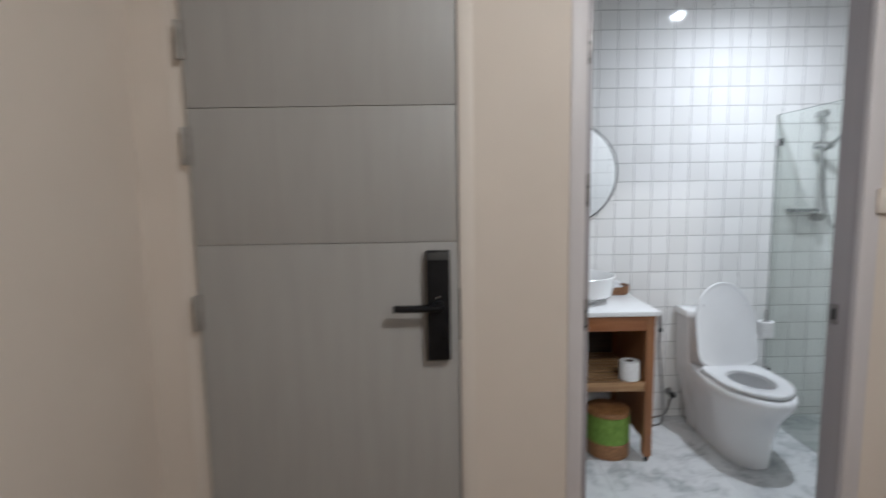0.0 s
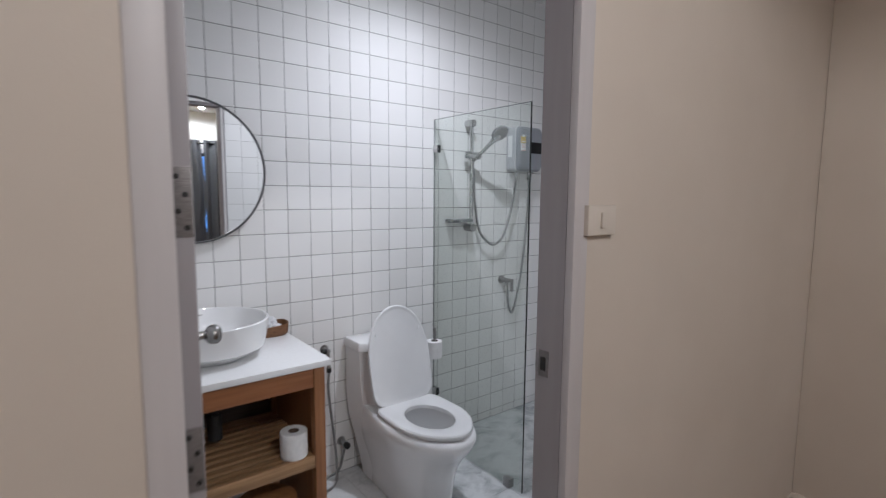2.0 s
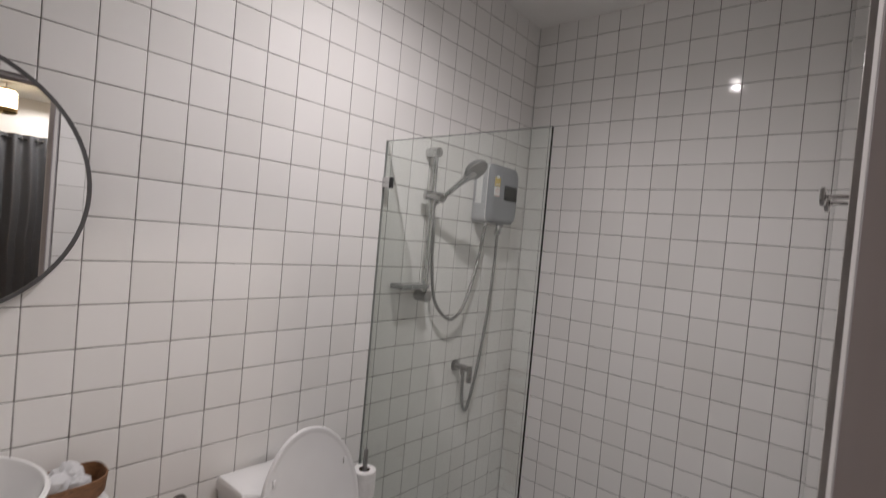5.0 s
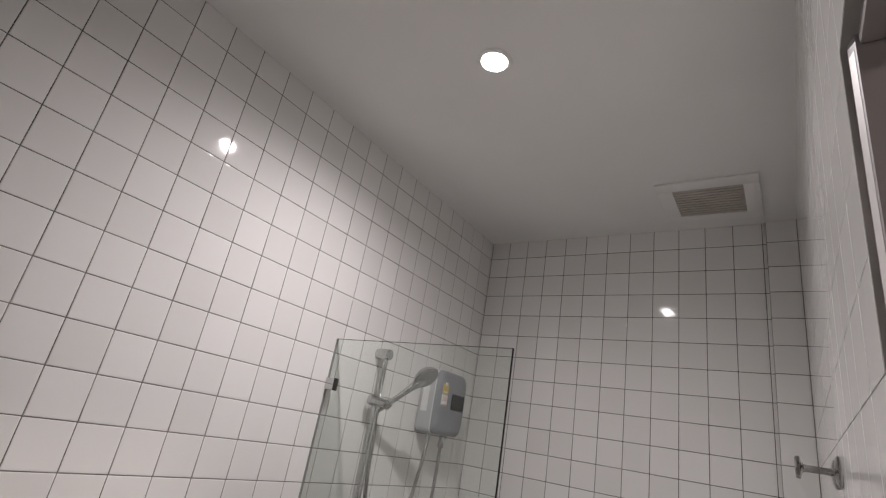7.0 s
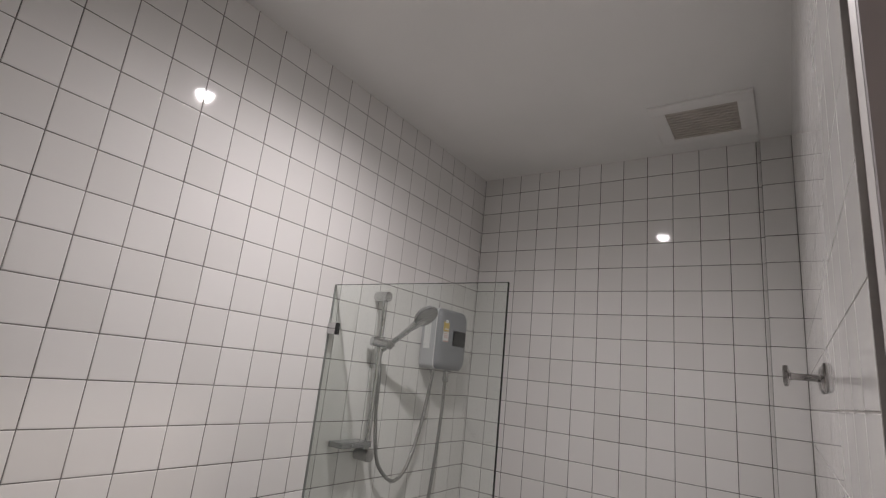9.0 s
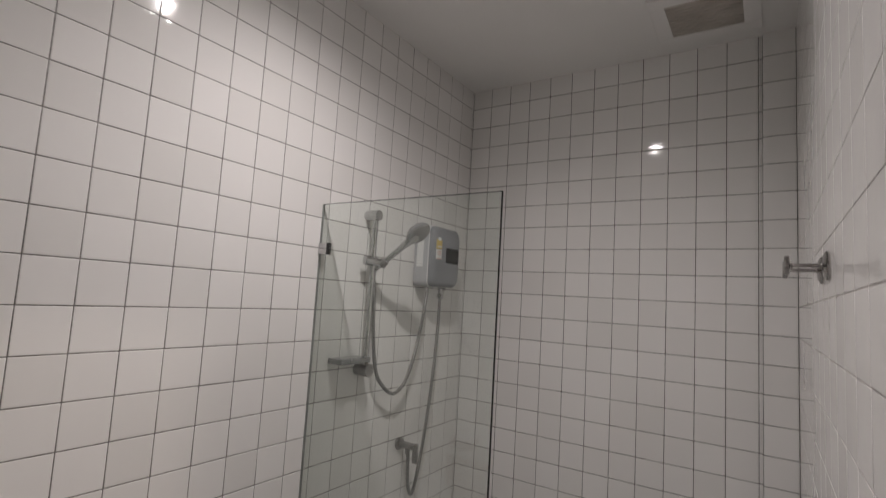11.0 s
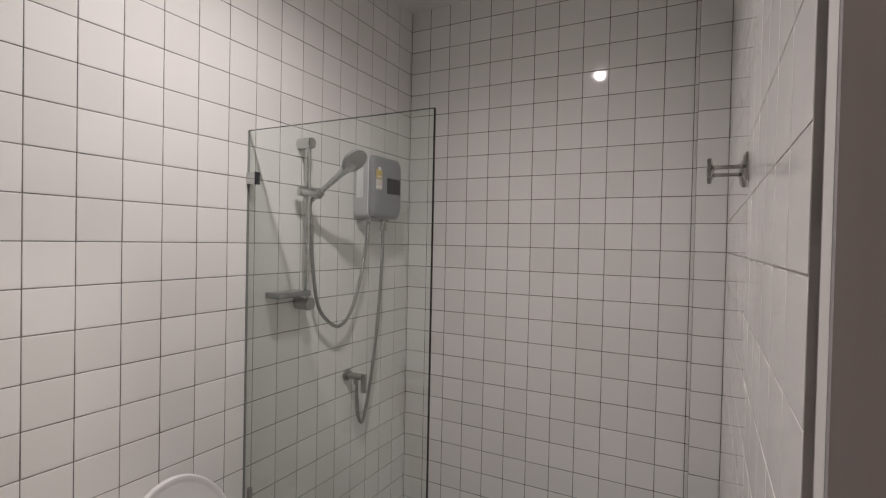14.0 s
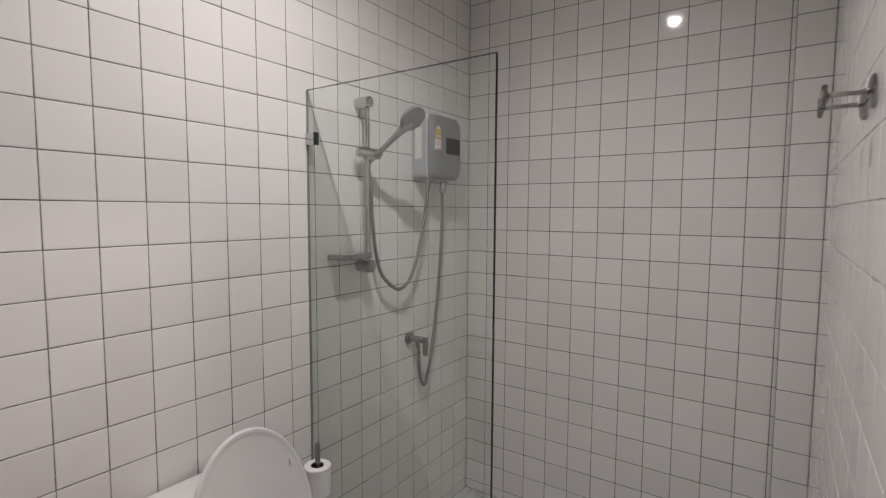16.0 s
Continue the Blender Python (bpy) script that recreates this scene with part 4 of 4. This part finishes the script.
# ---- robe hook on the door-side wall ----
def robe_hook(x):
    """A round rosette on the wall, a thin stem and a flared round end."""
    t = thing("robe_hook", (x, YN, 1.645), "polished dark chrome robe hook on the tiled wall", "hook", "robe hooks on the tiled wall")
    for name, prof in (("rosette", [(0.0262, 0.0), (0.0270, 0.002), (0.0262, 0.006), (0.0200, 0.009), (0.0080, 0.0105), (0.005, 0.0110)]),
                       ("stem", [(0.0060, 0.0105), (0.0042, 0.013), (0.0037, 0.024), (0.0037, 0.050), (0.0048, 0.0555)]),
                       ("end_disc", [(0.0044, 0.0550), (0.0100, 0.0578), (0.0165, 0.0594), (0.0178, 0.0610), (0.0178, 0.0662), (0.0158, 0.0682), (0.004, 0.0686)])):
        part(name, lathe(prof, 32), DARK_CHROME, t).matrix_basis = pose(0, 0, 0, -90, 0, 0)
    return t


robe_hook(1.870)
robe_hook(1.983)


# ---- ceiling fittings ----
def downlight(x, y, z, lens, label):
    t = thing("downlight", (x, y, z), label, "downlight")
    part("trim_ring", lathe([(0.040, 0.0), (0.052, -0.001), (0.054, -0.004), (0.051, -0.007), (0.041, -0.008), (0.040, -0.006)], 40, hollow=True), CEILING, t, "white trim ring")
    part("lens", lathe([(0.0395, -0.0015), (0.038, -0.005), (0.030, -0.0065), (0.002, -0.0070)], 36), lens, t, "glowing lens")
    return t


downlight(BX, BY, CEIL, LAMP_WHITE, "lit round downlight in the bathroom ceiling")
downlight(2.04, -2.70, RZ1, LAMP_WARM, "lit round downlight in the room ceiling")
# Unseen fixture, added to go with the entry fill beam.
entry = thing("ceiling_lamp", (0.78, -0.20, RZ1), "added unseen round flush lamp that lights the entry", "ceiling lamp")
part("base", lathe([(0.150, 0.0), (0.160, -0.002), (0.160, -0.010), (0.146, -0.012), (0.01, -0.012)], 48), CEILING, entry, "white base ring")
part("diffuser", lathe([(0.145, -0.0125), (0.140, -0.0145), (0.01, -0.0150)], 48), LAMP_FLUSH, entry, "glowing diffuser")

vent = thing("ceiling_vent", (2.745, 1.795, CEIL), "square ceiling exhaust vent with a grey grille", "vent")
bm = box(-0.180, -0.118, -0.180, 0.180, -0.010, 0.0, 0.002)
bm = box(0.118, 0.180, -0.180, 0.180, -0.010, 0.0, 0.002, bm=bm)
bm = box(-0.118, 0.118, -0.180, -0.125, -0.010, 0.0, 0.002, bm=bm)
bm = box(-0.118, 0.118, 0.125, 0.180, -0.010, 0.0, 0.002, bm=bm)
part("frame", bm, CEILING, vent, "white square frame")
part("backing", box(-0.118, 0.118, -0.125, 0.125, -0.002, 0.0), VENT, vent)
for k in range(11):
    x = -0.108 + k * 0.0215
    part("slat", box(x - 0.007, x + 0.007, -0.125, 0.125, -0.009, -0.0035, 0.001), VENT, vent)

# ---- seen in the mirror: window, curtains, pendant ----
win = tagged(finish("window_frame", box(WX0, WX0 + 0.04, RY0 - 0.07, RY0 - 0.03, WZ0, WZ1, 0.003), BLACK, None, True), "dark window frame behind the curtains", "window", kind="structure")
part("frame_post", box(WX1 - 0.04, WX1, RY0 - 0.07, RY0 - 0.03, WZ0, WZ1, 0.003), BLACK, win)
part("frame_rail", box(WX0 + 0.041, WX1 - 0.041, RY0 - 0.07, RY0 - 0.03, WZ1 - 0.05, WZ1, 0.003), BLACK, win)
part("frame_rail", box(WX0 + 0.041, WX1 - 0.041, RY0 - 0.07, RY0 - 0.03, WZ0, WZ0 + 0.05, 0.003), BLACK, win)
p = part("pane", box(WX0 + 0.041, WX1 - 0.041, RY0 - 0.053, RY0 - 0.047, WZ0 + 0.051, WZ1 - 0.051), GLASS, win, smooth=False)
p.visible_shadow = False
tagged(finish("backdrop_dusk", box(0.8, 3.7, RY0 - 0.62, RY0 - 0.60, -0.2, 2.8), DUSK, None), "deep blue evening sky outside the window", "backdrop", kind="structure")
rodt = thing("curtain_rod", (2.25, RY0 + 0.10, 2.205), "dark metal curtain rod with round finials", "curtain rod")
part("bar", rod((-0.70, 0, 0), (0.60, 0, 0), 0.011, 16), BLACK, rodt)
for x in (-0.72, 0.62):
    part("finial", lathe([(0.004, -0.024), (0.018, -0.014), (0.024, 0.0), (0.018, 0.014), (0.004, 0.024)], 20), BLACK, rodt).matrix_basis = pose(x, 0, 0)
for x in (-0.64, 0.56):
    part("bracket", rod((x, 0, 0), (x, -0.0995, 0), 0.008, 12), BLACK, rodt)


def curtain(x0, x1, waves, label, flare=0.0):
    t = thing("curtain", ((x0 + x1) / 2, RY0 + 0.10, 0.02), label, "curtain", "curtains on the rod")
    w, n, rows = x1 - x0, waves * 16, 24
    front, back = [], []
    b2 = bmesh.new()
    for off, store in ((0.0015, front), (-0.0015, back)):
        for j in range(rows + 1):
            z = 2.235 * j / rows
            h = j / rows
            amp = 0.040 + 0.016 * (1 - h)
            spread = flare * (min(1.0, (1 - h) / 0.32) - 0.45 * math.exp(-((h - 0.44) / 0.06) ** 2))
            line = []
            for i in range(n + 1):
                u = i / n
                ph = 2 * math.pi * waves * u + 0.5 * math.sin(3 * u + 2 * j / rows)
                line.append(b2.verts.new((-w / 2 + w * u + u * spread + 0.012 * math.sin(2 * ph) * (1 - j / rows), amp * math.sin(ph) + off, z)))
            store.append(line)
    for store, flip in ((front, False), (back, True)):
        for j in range(rows):
            for i in range(n):
                f = (store[j][i], store[j][i + 1], store[j + 1][i + 1], store[j + 1][i])
                b2.faces.new(f[::-1] if flip else f)
    part("cloth", b2, CURTAIN, t)
    for k in range(2 * waves):
        u = (k + 0.5) / (2 * waves)
        g = part("eyelet", ring_frame(0.024, 0.017, -0.004, 0.004), CHROME, t, "chrome eyelet")
        g.matrix_basis = pose(-w / 2 + w * (k + 0.25) / (2 * waves) + 0.01, 0, 2.185, 0, 0, 60 if k % 2 else -60)
    return t


curtain(1.560, 2.112, 4, "charcoal eyelet curtain hanging in deep folds", 0.058)
curtain(2.150, 2.850, 5, "charcoal eyelet curtain hanging in deep folds, drawn aside from a gap")

pendant = thing("pendant_lamp", (1.553, -2.55, RZ1), "lit cream pendant lamp with brass fittings", "pendant lamp")
part("cord", rod((0, 0, -0.001), (0, 0, -0.050), 0.004, 8), DARK, pendant)
part("cap", lathe([(0.012, -0.040), (0.050, -0.050), (0.076, -0.064), (0.074, -0.068), (0.010, -0.068)], 28), BRASS, pendant, "brass cap")
part("shade", lathe([(0.072, -0.068), (0.094, -0.088), (0.098, -0.230), (0.090, -0.252), (0.010, -0.252)], 32), LAMP_SHADE, pendant, "glowing cream shade")
part("bottom_ring", lathe([(0.090, -0.252), (0.102, -0.254), (0.104, -0.292), (0.078, -0.312), (0.010, -0.318)], 32), BRASS, pendant, "brass bottom ring")

# ---- floor boards of the room ----
def boards():
    y, k = RY0, 0
    W = 0.145
    x = RX0
    while x < RX1:
        x1 = min(x + W, RX1)
        cut = RY0 + (0.5 + 0.9 * ((k * 7) % 5) / 5)
        for y0, y1 in ((RY0, cut), (cut, min(cut + 1.9, 1.4)), (min(cut + 1.9, 1.4), 1.4685)):
            if y1 - y0 > 0.08:
                ob = finish("board", box(x + 0.0012, x1 - 0.0012, y0 + 0.001, y1 - 0.001, -0.008, 0.0), FLOOR_WOOD, bpy.data.objects["floor_room"])
        x, k = x1, k + 1


boards()


# ---- marble floor slabs ----
for ix in range(6):
    for iy in range(4):
        x0, x1 = max(XL, 0.18 + 0.6 * ix), min(XR, 0.18 + 0.6 * (ix + 1))
        y0, y1 = max(YN - 0.004, 1.705 + 0.6 * (iy - 1)), min(YF, 1.705 + 0.6 * iy)
        if x1 - x0 > 0.02 and y1 - y0 > 0.02:
            finish("floor_tile", box(x0 + 0.0008, x1 - 0.0008, y0 + 0.0008, y1 - 0.0008, -0.010, 0.0, 0.0008, 1), MARBLE, floor_bath)


# ---- wall tiles ----
def tile_verts(w, h, ease=1.0):
    """One pillowed tile: back at 6 mm, edges eased in four steps, face at 0, in x (along) and z (up), facing -y."""
    v = []
    for inset, y in ((0.0, 0.006), (0.0, 0.0013), (0.0004, 0.0007), (0.0010, 0.00033), (0.0019, 0.00010), (0.0032, 0.0)):
        inset, y = inset * ease * min(1.0, 40.0 * min(w, h)), y * ease if y < 0.005 else y
        v += [(inset, y, inset), (w - inset, y, inset), (w - inset, y, h - inset), (inset, y, h - inset)]
    f = [(20, 21, 22, 23)]
    for a in (0, 4, 8, 12, 16):
        f += [(a + i, a + (i + 1) % 4, a + 4 + (i + 1) % 4, a + 4 + i) for i in range(4)]
    return v, f


def ease_edges(me):
    """Smooth shading on the rounded rims; the flat faces (one in 21) stay flat."""
    me.polygons.foreach_set("use_smooth", [i % 21 > 4 for i in range(len(me.polygons))])


TILE_MESH = {}


def tile_mesh(w, h, ease):
    key = (round(w, 4), round(h, 4), ease)
    if key not in TILE_MESH:
        me = bpy.data.meshes.new("tile")
        v, f = tile_verts(*key)
        me.from_pydata(v, [], f)
        ease_edges(me)
        me.materials.append(TILE_PIECE)
        TILE_MESH[key] = me
    return TILE_MESH[key]


def cuts(lo, hi, origin):
    """The joints of the grid between lo and hi, as pieces (start, length)."""
    g = PITCH - TILE
    k = math.floor((lo - origin) / PITCH)
    out = []
    while origin + k * PITCH < hi - 0.004:
        a, b = max(lo, origin + k * PITCH + g / 2), min(hi, origin + (k + 1) * PITCH - g / 2)
        if b - a > 0.006:
            out.append((a, b - a))
        k += 1
    return out


def tile_wall(wall, to_world, lo, hi, origin, z0, z1, near, ease=1.0):
    """Lays tiles on a wall; those for which near(along, z) holds are pieces of their own, the rest are joined. A lower ease lays them flatter."""
    rng = random.Random(wall.name)
    verts, faces = [], []
    for a, w in cuts(lo, hi, origin):
        for z, h in cuts(z0, z1, Z0):
            tip = Matrix.Rotation(rng.gauss(0, 0.0022 * ease), 4, "X") @ Matrix.Rotation(rng.gauss(0, 0.0022 * ease), 4, "Z")
            m = to_world @ Matrix.Translation((a + w / 2, ease * rng.uniform(-0.0003, 0.0003), z + h / 2)) @ tip @ Matrix.Translation((-w / 2, 0, -h / 2))
            if near(a, z):
                ob = new("tile", tile_mesh(w, h, ease))
                ob.parent = wall
                ob.matrix_basis = m
            else:
                v, f = tile_verts(w, h, ease)
                base = len(verts)
                verts += [m @ Vector(p) for p in v]
                faces += [tuple(i + base for i in q) for q in f]
    if verts:
        me = bpy.data.meshes.new("tiles_rest")
        me.from_pydata(verts, [], faces)
        ease_edges(me)
        me.materials.append(TILE_REST)
        ob = new("tiles_rest", me)
        ob.parent = wall
        tagged(ob, "further white square tiles", kind="stuff")


FACE_BACK = pose(0, YF, 0)                                   # along = x
FACE_SHOWER = pose(XR, YF, 0, 0, 0, -90)                     # along = YF - y
FACE_PIER = pose(PILASTER_X, YF, 0, 0, 0, -90)
FACE_HOOK = pose(0, YN, 0) @ pose(0, 0, 0, 0, 0, 180)        # along = -x
FACE_BASIN = pose(XL, YN, 0, 0, 0, 90)                       # along = y - YN
tile_wall(wall_back, FACE_BACK, XL, XR, X0, 0.0, CEIL, lambda a, z: X0 - 4.5 * PITCH < a < X0 + 9.5 * PITCH and 0.60 < z < 2.65)
tile_wall(wall_shower, FACE_SHOWER, 0.0, YF - PILASTER_Y, 0.0, 0.0, CEIL, lambda a, z: True)
tile_wall(pier, FACE_PIER, YF - PILASTER_Y, YF - YN, YF - PILASTER_Y, 0.0, CEIL, lambda a, z: True)
tile_wall(wall_hook, FACE_HOOK, -PILASTER_X, -OX1 - 0.001, -OX1 + 0.0015, 0.0, CEIL, lambda a, z: z > 0.55, 0.3)
tile_wall(wall_hook, FACE_HOOK, -OX1 + 0.0005, -OX0 - 0.0005, -OX1, OZ + 0.002, CEIL, lambda a, z: False, 0.3)
tile_wall(wall_basin, FACE_BASIN, 0.0, YF - YN, 0.0, 0.0, CEIL, lambda a, z: False)
